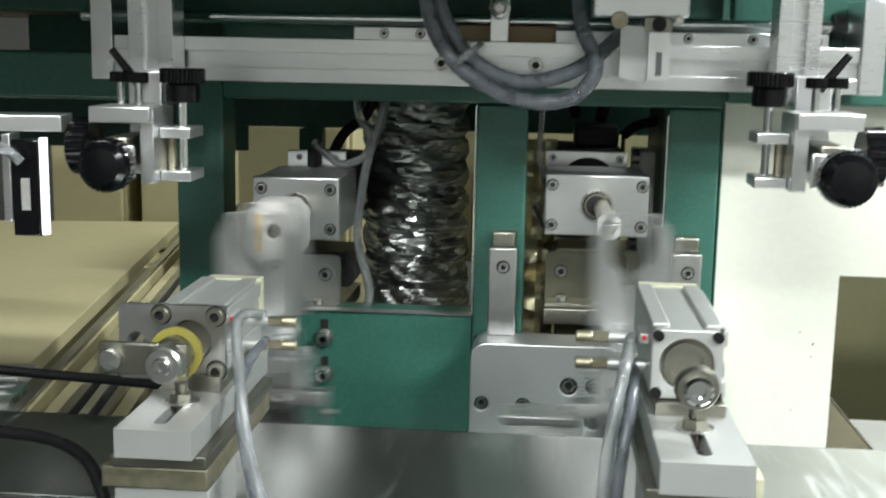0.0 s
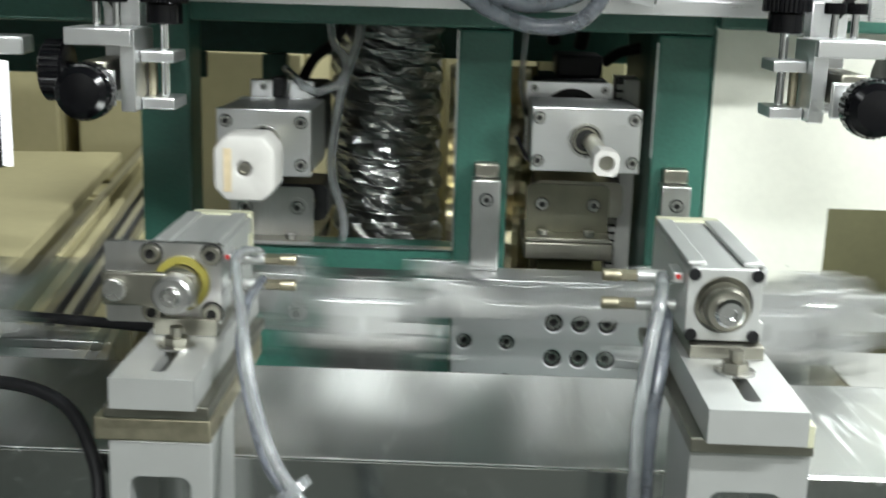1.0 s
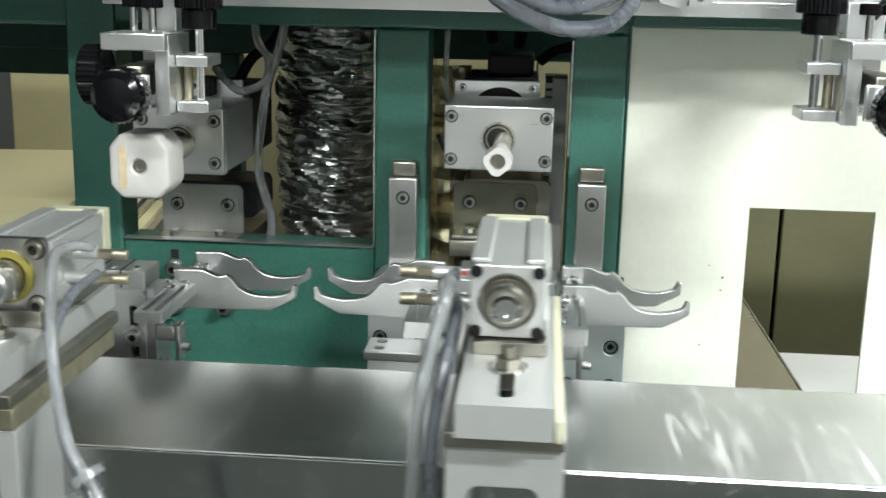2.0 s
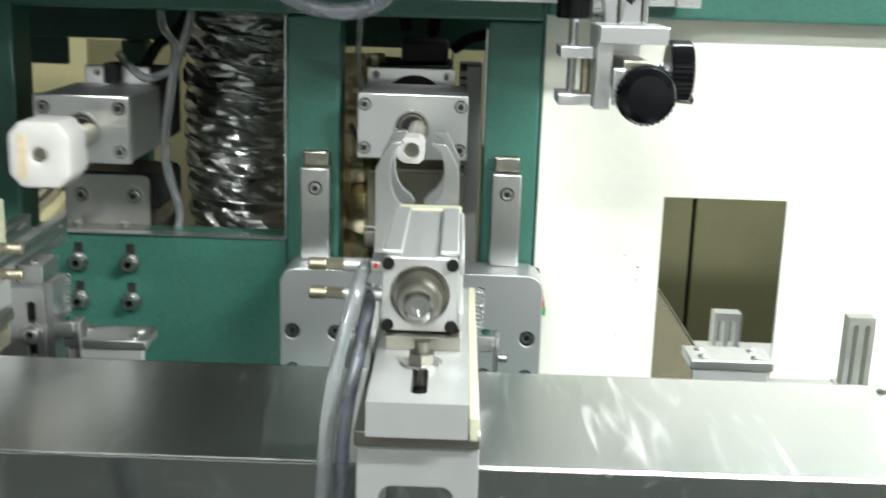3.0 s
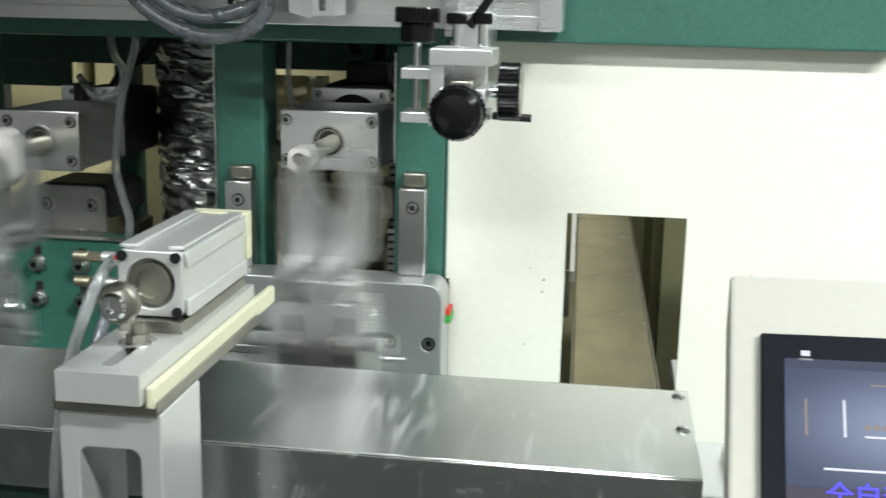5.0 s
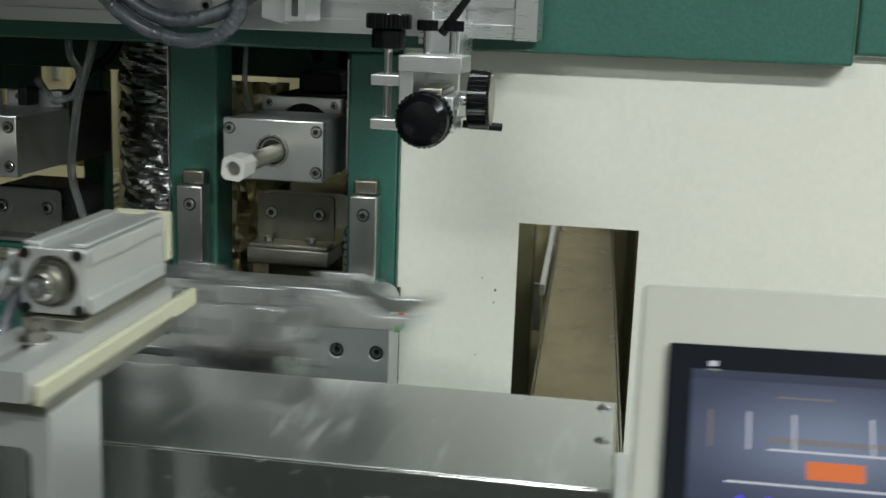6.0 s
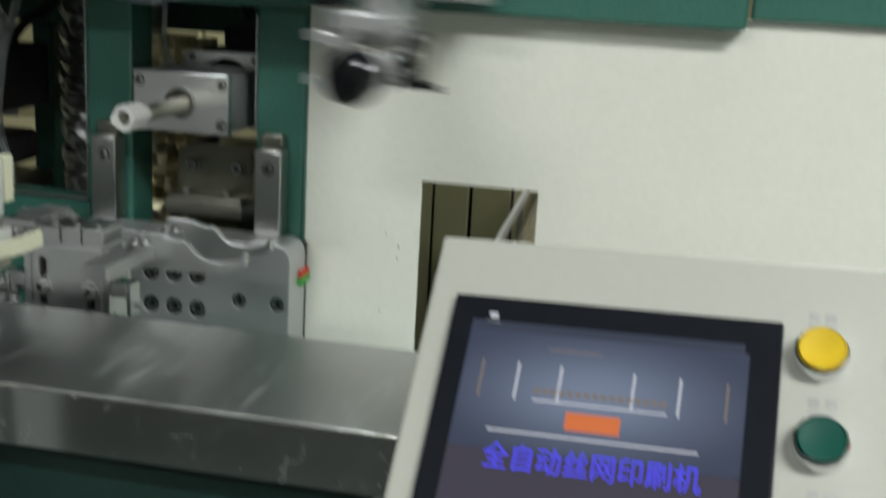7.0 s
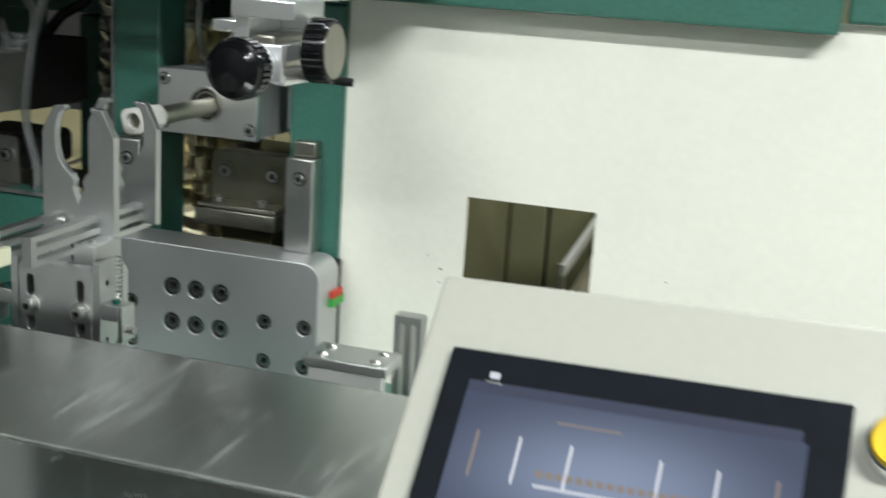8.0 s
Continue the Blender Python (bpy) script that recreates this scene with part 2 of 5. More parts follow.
PAPER = material("pale_paper_stack", (0.62, 0.56, 0.46), 0.8, 0, 0.12, 30, 0.4, stain=0.2)
FLOORM = material("grey_epoxy_floor", (0.055, 0.062, 0.056), 0.35, 0, 0.08, 12, 0.05, stain=0.25, stain_scale=1.5)
WALLM = material("grey_wall_plaster", (0.20, 0.20, 0.185), 0.75, 0, 0.03, 20, 0.1, stain=0.1, stain_scale=1)
INK = material("grey_print", (0.35, 0.35, 0.33), 0.6, 0, 0.1, 100, 0)
LED_WHITE = glowing("white_light_strip", (0.95, 0.98, 1.0), 2.4)
LED_RED = glowing("red_indicator", (1.0, 0.05, 0.03), 0.5)
SCREEN = glowing("blue_grey_screen", (0.034, 0.045, 0.078), 1.5)
SCREEN_LIT = lit_glass("pale_blue_screen_glow", (0.60, 0.74, 1.0), (0.030, 0.042, 0.078), 2.0)
SCREEN_LOW = glowing("plum_screen_field", (0.060, 0.050, 0.075), 1.3)
LINE_WHITE = glowing("white_screen_line", (0.75, 0.78, 0.85), 1.5)
ORANGE = glowing("orange_screen_key", (0.95, 0.22, 0.04), 1.5)
TEXT_BLUE = glowing("blue_screen_letters", (0.07, 0.06, 0.95), 2.3)
TEXT_TAN = glowing("tan_screen_letters", (0.40, 0.33, 0.27), 1.0)

# ---- shape helpers ----


def merge(bm, other):
    me = bpy.data.meshes.new("tmp")
    other.to_mesh(me)
    other.free()
    bm.from_mesh(me)
    bpy.data.meshes.remove(me)
    return bm


def box(x0, x1, y0, y1, z0, z1, bev=0.0, bm=None, turn=None):
    """A box, bevelled, turned about its middle if wished."""
    b = bmesh.new()
    bmesh.ops.create_cube(b, size=1.0)
    c = Vector(((x0 + x1) / 2, (y0 + y1) / 2, (z0 + z1) / 2))
    bmesh.ops.scale(b, vec=(abs(x1 - x0), abs(y1 - y0), abs(z1 - z0)), verts=b.verts)
    if bev:
        bmesh.ops.bevel(b, geom=b.edges[:], offset=bev, segments=2, affect="EDGES", profile=0.5)
    m = Matrix.Translation(c) @ (turn if turn else Matrix())
    bmesh.ops.transform(b, matrix=m, verts=b.verts)
    return merge(bm, b) if bm else b


def rod(p0, p1, r, n=24, bm=None, r2=None, bev=0.0):
    """A round bar from p0 to p1."""
    p0, p1 = Vector(p0), Vector(p1)
    b = bmesh.new()
    d = p1 - p0
    bmesh.ops.create_cone(b, cap_ends=True, segments=n, radius1=r, radius2=r if r2 is None else r2, depth=d.length)
    if bev:
        caps = [e for e in b.edges if abs(e.verts[0].co.z - e.verts[1].co.z) < 1e-7]
        bmesh.ops.bevel(b, geom=caps, offset=bev, segments=2, affect="EDGES", profile=0.5)
    m = Matrix.Translation((p0 + p1) / 2) @ d.to_track_quat("Z", "Y").to_matrix().to_4x4()
    bmesh.ops.transform(b, matrix=m, verts=b.verts)
    return merge(bm, b) if bm else b


def ring(p0, p1, r_out, r_in, n=32, bm=None):
    """A pipe with open middle from p0 to p1."""
    p0, p1 = Vector(p0), Vector(p1)
    d = p1 - p0
    m = Matrix.Translation(p0) @ d.to_track_quat("Z", "Y").to_matrix().to_4x4()
    b = bmesh.new()
    loops = []
    for r, z in ((r_out, 0), (r_out, d.length), (r_in, d.length), (r_in, 0)):
        loops.append([b.verts.new(m @ Vector((r * math.cos(a), r * math.sin(a), z)))
                      for a in (2 * math.pi * i / n for i in range(n))])
    for k in range(4):
        u, v = loops[k], loops[(k + 1) % 4]
        for i in range(n):
            b.faces.new((u[i], u[(i + 1) % n], v[(i + 1) % n], v[i]))
    return merge(bm, b) if bm else b


def lathe(profile, p0, way, n=32):
    """A turned shape: profile rows of (radius, height) along way from p0."""
    m = Matrix.Translation(p0) @ Vector(way).to_track_quat("Z", "Y").to_matrix().to_4x4()
    b = bmesh.new()
    loops = [[b.verts.new(m @ Vector((r * math.cos(2 * math.pi * i / n), r * math.sin(2 * math.pi * i / n), h)))
              for i in range(n)] for r, h in profile]
    for u, v in zip(loops, loops[1:]):
        for i in range(n):
            b.faces.new((u[i], u[(i + 1) % n], v[(i + 1) % n], v[i]))
    b.faces.new(loops[0][::-1])
    b.faces.new(loops[-1])
    return b


def round_rect(x0, x1, z0, z1, r, n=6, corners=(1, 1, 1, 1)):
    """Outline points; corners: lower left, lower right, upper right, upper left."""
    pts = []
    for (cx, cz, a0), on in zip(((x0 + r, z0 + r, 180), (x1 - r, z0 + r, 270), (x1 - r, z1 - r, 0), (x0 + r, z1 - r, 90)), corners):
        if not on:
            pts.append((x0 if cx < (x0 + x1) / 2 else x1, z0 if cz < (z0 + z1) / 2 else z1))
            continue
        for i in range(n + 1):
            a = radians(a0 + 90 * i / n)
            pts.append((cx + r * math.cos(a), cz + r * math.sin(a)))
    return pts


def disc(cx, cz, r, n=20):
    return [(cx + r * math.cos(2 * math.pi * i / n), cz + r * math.sin(2 * math.pi * i / n)) for i in range(n)]


def slab(outline, y0, y1, holes=(), bm=None, bev=0.0):
    """A plate in the xz plane from y0 (front) to y1 with holes cut through."""
    b = bmesh.new()
    edges = []
    for loop in (outline, *holes):
        vs = [b.verts.new((x, y0, z)) for x, z in loop]
        edges += [b.edges.new((vs[i], vs[(i + 1) % len(vs)])) for i in range(len(vs))]
    bmesh.ops.triangle_fill(b, use_beauty=True, use_dissolve=False, edges=edges)
    grown = bmesh.ops.extrude_face_region(b, geom=b.faces[:])
    bmesh.ops.translate(b, vec=(0, y1 - y0, 0), verts=[v for v in grown["geom"] if isinstance(v, bmesh.types.BMVert)])
    bmesh.ops.recalc_face_normals(b, faces=b.faces[:])
    if bev:
        rim = [e for e in b.edges if len(e.link_faces) == 2 and e.calc_face_angle(0) > 1.2
               and abs(e.verts[0].co.y - y0) < 1e-6 and abs(e.verts[1].co.y - y0) < 1e-6]
        bmesh.ops.bevel(b, geom=rim, offset=bev, segments=2, affect="EDGES", profile=0.5)
    return merge(bm, b) if bm else b


def smooth_path(points, steps=8):
    """A rounded line through the points (Catmull-Rom)."""
    p = [Vector(q) for q in points]
    p = [2 * p[0] - p[1]] + p + [2 * p[-1] - p[-2]]
    out = []
    for i in range(1, len(p) - 2):
        for k in range(steps):
            t = k / steps
            out.append(0.5 * (2 * p[i] + (p[i + 1] - p[i - 1]) * t + (2 * p[i - 1] - 5 * p[i] + 4 * p[i + 1] - p[i + 2]) * t * t
                              + (3 * p[i] - p[i - 1] - 3 * p[i + 1] + p[i + 2]) * t ** 3))
    out.append(p[-2])
    return out


def tube(points, r, n=12, steps=8, bm=None, ribs=0.0, rib_every=2):
    """A hose or cable along the points."""
    line = smooth_path(points, steps)
    b = bmesh.new()
    loops, side = [], Vector((0, 0, 1))
    for i, q in enumerate(line):
        d = (line[min(i + 1, len(line) - 1)] - line[max(i - 1, 0)]).normalized()
        side = (side - side.dot(d) * d)
        if side.length < 1e-4:
            side = d.orthogonal()
        side.normalize()
        other = d.cross(side)
        rr = r * (1 + (ribs if i % rib_every == 0 else 0))
        loops.append([b.verts.new(q + rr * (math.cos(2 * math.pi * k / n) * side + math.sin(2 * math.pi * k / n) * other)) for k in range(n)])
    for u, v in zip(loops, loops[1:]):
        for k in range(n):
            b.faces.new((u[k], u[(k + 1) % n], v[(k + 1) % n], v[k]))
    b.faces.new(loops[0][::-1])
    b.faces.new(loops[-1])
    return merge(bm, b) if bm else b


def mesh_of(name, bm, mat, angle=21):
    me = bpy.data.meshes.new(name)
    bmesh.ops.recalc_face_normals(bm, faces=bm.faces[:])
    for e in bm.edges:
        e.smooth = not (len(e.link_faces) == 2 and e.calc_face_angle(0) > radians(angle))
    for f in bm.faces:
        f.smooth = True
    bm.to_mesh(me)
    bm.free()
    me.materials.append(mat)
    return me


def part(name, bm, mat, parent, label=""):
    ob = new(name, mesh_of(name, bm, mat))
    ob.parent = parent
    return tagged(ob, label)


def thing(name, label, category, group="", at=None, kind=""):
    ob = new(name)
    ob.empty_display_size = 0.02
    if at:
        ob.matrix_basis = pose(*at)
    return tagged(ob, label, category, group, kind)


def solid(name, bm, mat, label, category, group="", kind=""):
    return tagged(new(name, mesh_of(name, bm, mat)), label, category, group, kind)


def socket_screw(x, y, z, r, h=0.004, parent=None, washer=0.0, name="socket_screw", mat=None):
    """A round-headed hex socket screw that faces the front (towards -y)."""
    prof = [(r, 0), (r, h * 0.8), (r * 0.9, h), (r * 0.52, h), (r * 0.48, h * 0.35)]
    b = bmesh.new()
    rows = []
    for k, (rr, hh) in enumerate(prof):
        n = 18
        rows.append([b.verts.new((x + rr * math.cos(2 * math.pi * i / n), y - hh, z + rr * math.sin(2 * math.pi * i / n))) for i in range(n)])
    for u, v in zip(rows, rows[1:]):
        for i in range(18):
            b.faces.new((u[i], u[(i + 1) % 18], v[(i + 1) % 18], v[i]))
    b.faces.new(rows[-1])
    if washer:
        rod((x, y, z), (x, y - 0.0015, z), washer, 20, bm=b)
    elif h < 0.005:
        # A thin black disc paints the shadow ring round the head.
        rod((x, y, z), (x, y - 0.0003, z), r * 1.17, 18, bm=b)
    ob = part(name, b, mat or SCREW, parent)
    # Socket and disc faces take the black that stands for shade.
    ob.data.materials.append(DARK)
    for k, p in enumerate(ob.data.polygons):
        p.material_index = 1 if 54 <= k <= 72 or (k > 72 and not washer) else 0
    return ob


# ---- hall ----
def hall():
    tagged(new("floor", mesh_of("floor", box(-4, 4, -3.2, 4.2, -0.1, 0), FLOORM)), kind="structure")
    tagged(new("ceiling", mesh_of("ceiling", box(-4, 4, -3.2, 4.2, 3.1, 3.2), WALLM)), kind="structure")
    tagged(new("wall_north", mesh_of("wall_north", box(-4, 4, 4.2, 4.3, 0, 3.1), WALLM)), kind="structure")
    tagged(new("wall_south", mesh_of("wall_south", box(-4, 4, -3.3, -3.2, 0, 3.1), WALLM)), kind="structure")
    tagged(new("wall_west", mesh_of("wall_west", box(-4.1, -4, -3.2, 4.2, 0, 3.1), WALLM)), kind="structure")
    tagged(new("wall_east", mesh_of("wall_east", box(4, 4.1, -3.2, 4.2, 0, 3.1), WALLM)), kind="structure")


hall()

# ---- machine frame ----
def machine_frame():
    f = thing("machine_stand", "dark green enamelled steel machine frame with two window openings", "machine")
    part("post", box(-0.312, -0.262, 0, 0.05, 0.6, 1.345, 0.003), GREEN, f)
    part("post", box(0.0, 0.052, 0, 0.05, 0.6, 1.3195, 0.003), GREEN, f)
    part("post", box(0.192, 0.245, 0, 0.05, 0.6, 1.3195, 0.003), GREEN, f)
    part("top_beam", box(-0.2615, 0.245, 0, 0.06, 1.32, 1.40, 0.003), GREEN, f)
    part("lower_panel", box(-0.2615, -0.0005, 0.002, 0.012, 0.6, 1.1, 0.002), GREEN, f)
    part("sill", box(-0.2615, -0.0005, 0.0125, 0.05, 1.085, 1.099, 0.001), GREEN, f)
    part("worn_edge", box(-0.0014, -0.0002, -0.0012, 0.0018, 1.1012, 1.318), ALU, f, "bare metal edge")
    part("worn_edge", box(-0.2610, -0.0016, -0.0012, 0.0118, 1.1002, 1.1012), ALU, f, "bare metal edge")
    part("worn_edge", box(0.1908, 0.1919, -0.0012, 0.0018, 1.20, 1.312), ALU, f, "bare metal edge")
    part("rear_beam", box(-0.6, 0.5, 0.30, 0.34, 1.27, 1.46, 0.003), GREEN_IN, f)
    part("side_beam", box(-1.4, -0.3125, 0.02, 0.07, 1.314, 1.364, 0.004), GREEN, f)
    # A dark plate that stands for the shadow below the side beam.
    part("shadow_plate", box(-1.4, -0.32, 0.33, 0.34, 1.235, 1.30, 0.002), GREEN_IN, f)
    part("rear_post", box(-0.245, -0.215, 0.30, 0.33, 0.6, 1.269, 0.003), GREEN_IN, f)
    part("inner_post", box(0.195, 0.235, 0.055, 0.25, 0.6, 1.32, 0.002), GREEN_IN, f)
    part("machine_bed", box(-1.3, 0.46, -0.485, -0.003, 0.0, 0.965, 0.004), GREEN, f)
    # Table front and ledge carry the cover's shade in their colour.
    part("table_front", box(-1.3, 0.46, -0.484, -0.34, 0.9655, 1.045, 0.003), GREEN_SHADED, f)
    part("front_ledge", box(-1.0, 0.46, -0.78, -0.4855, 0.80, 0.90, 0.004), GREEN_SHADED, f)
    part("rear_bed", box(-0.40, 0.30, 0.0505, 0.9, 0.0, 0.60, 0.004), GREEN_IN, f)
    for x, z in ((-0.208, 1.071), (-0.156, 1.071), (-0.208, 1.031), (-0.156, 1.031)):
        part("slot", box(x - 0.004, x + 0.004, 0.0005, 0.0025, z - 0.004, z + 0.019, 0.0005), DARK, f)
        socket_screw(x, 0.0, z, 0.0068, 0.012, f, 0.0098, "adjuster_screw")
    return f


machine_frame()


# Unseen body, added overhead to shade the frame and the panel's left part.
def upper_body():
    f = thing("printing_press", "green overhanging upper body of the printing machine, assumed out of view", "printing press")
    part("shell", box(-1.1, 0.30, -0.36, 0.0, 1.486, 1.95, 0.006), GREEN, f)
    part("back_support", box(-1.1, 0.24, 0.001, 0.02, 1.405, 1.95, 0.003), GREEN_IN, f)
    return f


upper_body()


def cream_panel():
    f = thing("machine_enclosure", "cream enamelled sheet panel with a square opening", "enclosure")
    hole = [(0.371, 0.90), (0.492, 0.90), (0.492, 1.155), (0.371, 1.155)]
    outline = [(0.247, 0.55), (1.6, 0.55), (1.6, 1.336), (0.677, 1.336), (0.677, 1.333), (0.247, 1.333)]
    part("sheet", slab(outline, 0.004, 0.008, [hole]), CREAM, f)
    part("fascia", box(0.2455, 0.676, -0.022, 0.0035, 1.327, 1.60, 0.003), GREEN, f, "green enamelled sliding fascia")
    part("fascia", box(0.680, 1.6, -0.006, 0.0035, 1.3365, 1.60, 0.003), GREEN, f)
    part("nameplate", box(0.735, 0.83, -0.0085, -0.0062, 1.378, 1.40, 0.0008), CREAM, f)
    # Added black sheets that keep the gaps between the inner doors dark.
    part("gap_shade_sheet", box(0.14, 0.305, 1.14, 1.16, 0.0, 1.5), DARK, f)
    part("gap_shade_sheet", box(0.52, 1.3, 1.14, 1.16, 0.0, 1.5), DARK, f)
    # Doors and side sheets wear the dimmed colour that darkens the opening.
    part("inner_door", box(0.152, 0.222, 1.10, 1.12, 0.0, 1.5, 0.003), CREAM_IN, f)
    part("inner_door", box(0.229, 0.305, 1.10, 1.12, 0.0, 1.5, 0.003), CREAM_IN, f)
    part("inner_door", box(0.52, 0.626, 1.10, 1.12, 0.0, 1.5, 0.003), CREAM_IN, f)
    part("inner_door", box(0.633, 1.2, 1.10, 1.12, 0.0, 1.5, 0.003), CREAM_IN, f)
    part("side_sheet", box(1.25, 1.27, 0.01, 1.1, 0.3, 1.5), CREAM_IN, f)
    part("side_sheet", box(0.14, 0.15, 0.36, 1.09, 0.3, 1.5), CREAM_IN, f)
    part("bottom_shelf", box(0.515, 1.2, 0.02, 0.50, 0.83, 0.85, 0.002), ALU_WHITE, f)
    for x, z, r in ((0.336, 1.095, 0.0007), (0.350, 1.083, 0.0011), (0.349, 1.070, 0.0008), (0.332, 1.012, 0.0007), (0.56, 1.10, 0.0006)):
        part("pin_hole", rod((x, 0.0041, z), (x, 0.0036, z), r, 10), DARK, f)
    part("edge_trim", box(0.2455, 0.2468, -0.001, 0.012, 0.6, 1.326), GREEN, f)
    return f


cream_panel()


def delivery_belt():
    f = thing("delivery_belt", "worn grey metal delivery chute running back inside the opening", "chute")
    lie = Matrix.Translation((0.4195, 0.0125, 0.908)) @ Matrix.Rotation(radians(1.7), 4, "Z") @ Matrix.Rotation(radians(1.66), 4, "X")
    part("bed", box(-0.053, 0.053, 0.0, 1.26, -0.014, 0.0, 0.002, turn=lie), BELT, f, "scratched metal bed")
    part("rim", box(0.0532, 0.056, 0.0, 1.26, -0.030, 0.001, 0.0008, turn=lie), STEEL_DULL, f)
    part("rim", box(-0.056, -0.0532, 0.0, 1.26, -0.030, 0.001, 0.0008, turn=lie), STEEL_DULL, f)
    part("guide_rail", box(-0.072, -0.064, 0.55, 1.26, 0.045, 0.062, 0.001, turn=lie), ALU_WHITE, f, "pale guide rail")
    for y in (0.58, 0.90, 1.22):
        part("rail_post", box(-0.072, -0.0605, y, y + 0.012, -0.03, 0.0445, 0.0008, turn=lie), STEEL_DULL, f)
    for y in (0.08, 0.6):
        part("leg", box(0.42, 0.44, y, y + 0.02, 0.0, 0.894, 0.001), STEEL_DULL, f)
    return f


delivery_belt()

# ---- sheet cover ----
def sheet_cover():
    f = thing("table_cover", "brushed stainless sheet cover over the machine bed, scratched", "cover")
    part("top_sheet", box(-1.3, 0.479, -0.4968, -0.3352, 1.0855, 1.088, 0.0006), STAINLESS, f)
    part("front_flange", box(-1.3, 0.479, -0.4995, -0.497, 1.046, 1.0875, 0.0008), STAINLESS_FOLD, f)
    part("rear_flange", box(-1.3, 0.479, -0.335, -0.3325, 1.046, 1.0875, 0.0008), STAINLESS_FOLD, f)
    part("end_flange", box(0.4765, 0.479, -0.4968, -0.3352, 1.046, 1.0852, 0.0005), STAINLESS_FOLD, f)
    for y in (-0.349, -0.416):
        part("screw", lathe([(0.005, 0), (0.0048, 0.0012), (0.003, 0.0028), (0.001, 0.0033)], (0.471, y, 1.088), (0, 0, 1), 16), SCREW, f)
    part("end_bracket", box(0.48, 0.53, -0.46, -0.36, 1.03, 1.06, 0.002), ALU_WHITE, f, "pale painted bracket")
    return f


sheet_cover()

# ---- mounting plate and guide strips ----
def mounting_plate():
    f = thing("mounting_plate", "thick brushed aluminium plate with counterbored screws on the green frame", "plate")
    big = [(x, z) for z in (1.045, 1.0095) for x in (0.1005, 0.126, 0.152)]
    small = [(0.014, 1.024), (0.0555, 1.024), (0.198, 1.024), (0.239, 1.024), (0.198, 0.985), (0.239, 0.985), (0.014, 0.985), (0.0555, 0.985)]
    holes = [disc(x, z, 0.0088, 22) for x, z in big] + [disc(x, z, 0.0072, 20) for x, z in small]
    part("body", slab(round_rect(0.002, 0.2525, 0.92, 1.0865, 0.016, corners=(0, 0, 1, 1)), -0.058, -0.0105, holes, bev=0.0012), ALU_BRUSHED, f)
    # Black backing darkens the gap behind the plate.
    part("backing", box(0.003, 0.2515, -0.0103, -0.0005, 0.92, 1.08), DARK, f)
    # Black rings paint the shade round each sunk screw head.
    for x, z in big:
        part("counterbore_shade", ring((x, -0.0570, z), (x, -0.048, z), 0.0087, 0.0076, 22), DARK, f)
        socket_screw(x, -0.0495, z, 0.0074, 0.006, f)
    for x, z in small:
        part("counterbore_shade", ring((x, -0.0570, z), (x, -0.048, z), 0.0071, 0.0062, 20), DARK, f)
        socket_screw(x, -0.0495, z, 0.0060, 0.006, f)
    part("tab", box(0.2526, 0.2565, -0.03, -0.006, 1.048, 1.054), GASKET, f, "red plastic tab")
    part("tab", box(0.2526, 0.2575, -0.032, -0.006, 1.040, 1.0478), TAB_GREEN, f, "green plastic tab")
    return f


mounting_plate()


def guide_strip(x):
    f = thing("guide_strip", "ground steel guide strip screwed to a green post", "guide strip", "guide strips on the posts")
    part("bar", box(x - 0.0145, x + 0.0135, -0.026, -0.0005, 1.0868, 1.177, 0.0015), STEEL, f)
    part("wedge", box(x - 0.0125, x + 0.0115, -0.016, -0.0005, 1.1775, 1.192, 0.002), STEEL_DULL, f)
    # A black disc draws the shade round the strip's screw.
    part("recess_shade", rod((x, -0.0262, 1.158), (x, -0.0266, 1.158), 0.0068, 20), DARK, f)
    socket_screw(x, -0.0264, 1.158, 0.0052, 0.0028, f)
    return f


guide_strip(0.0315)
guide_strip(0.2155)

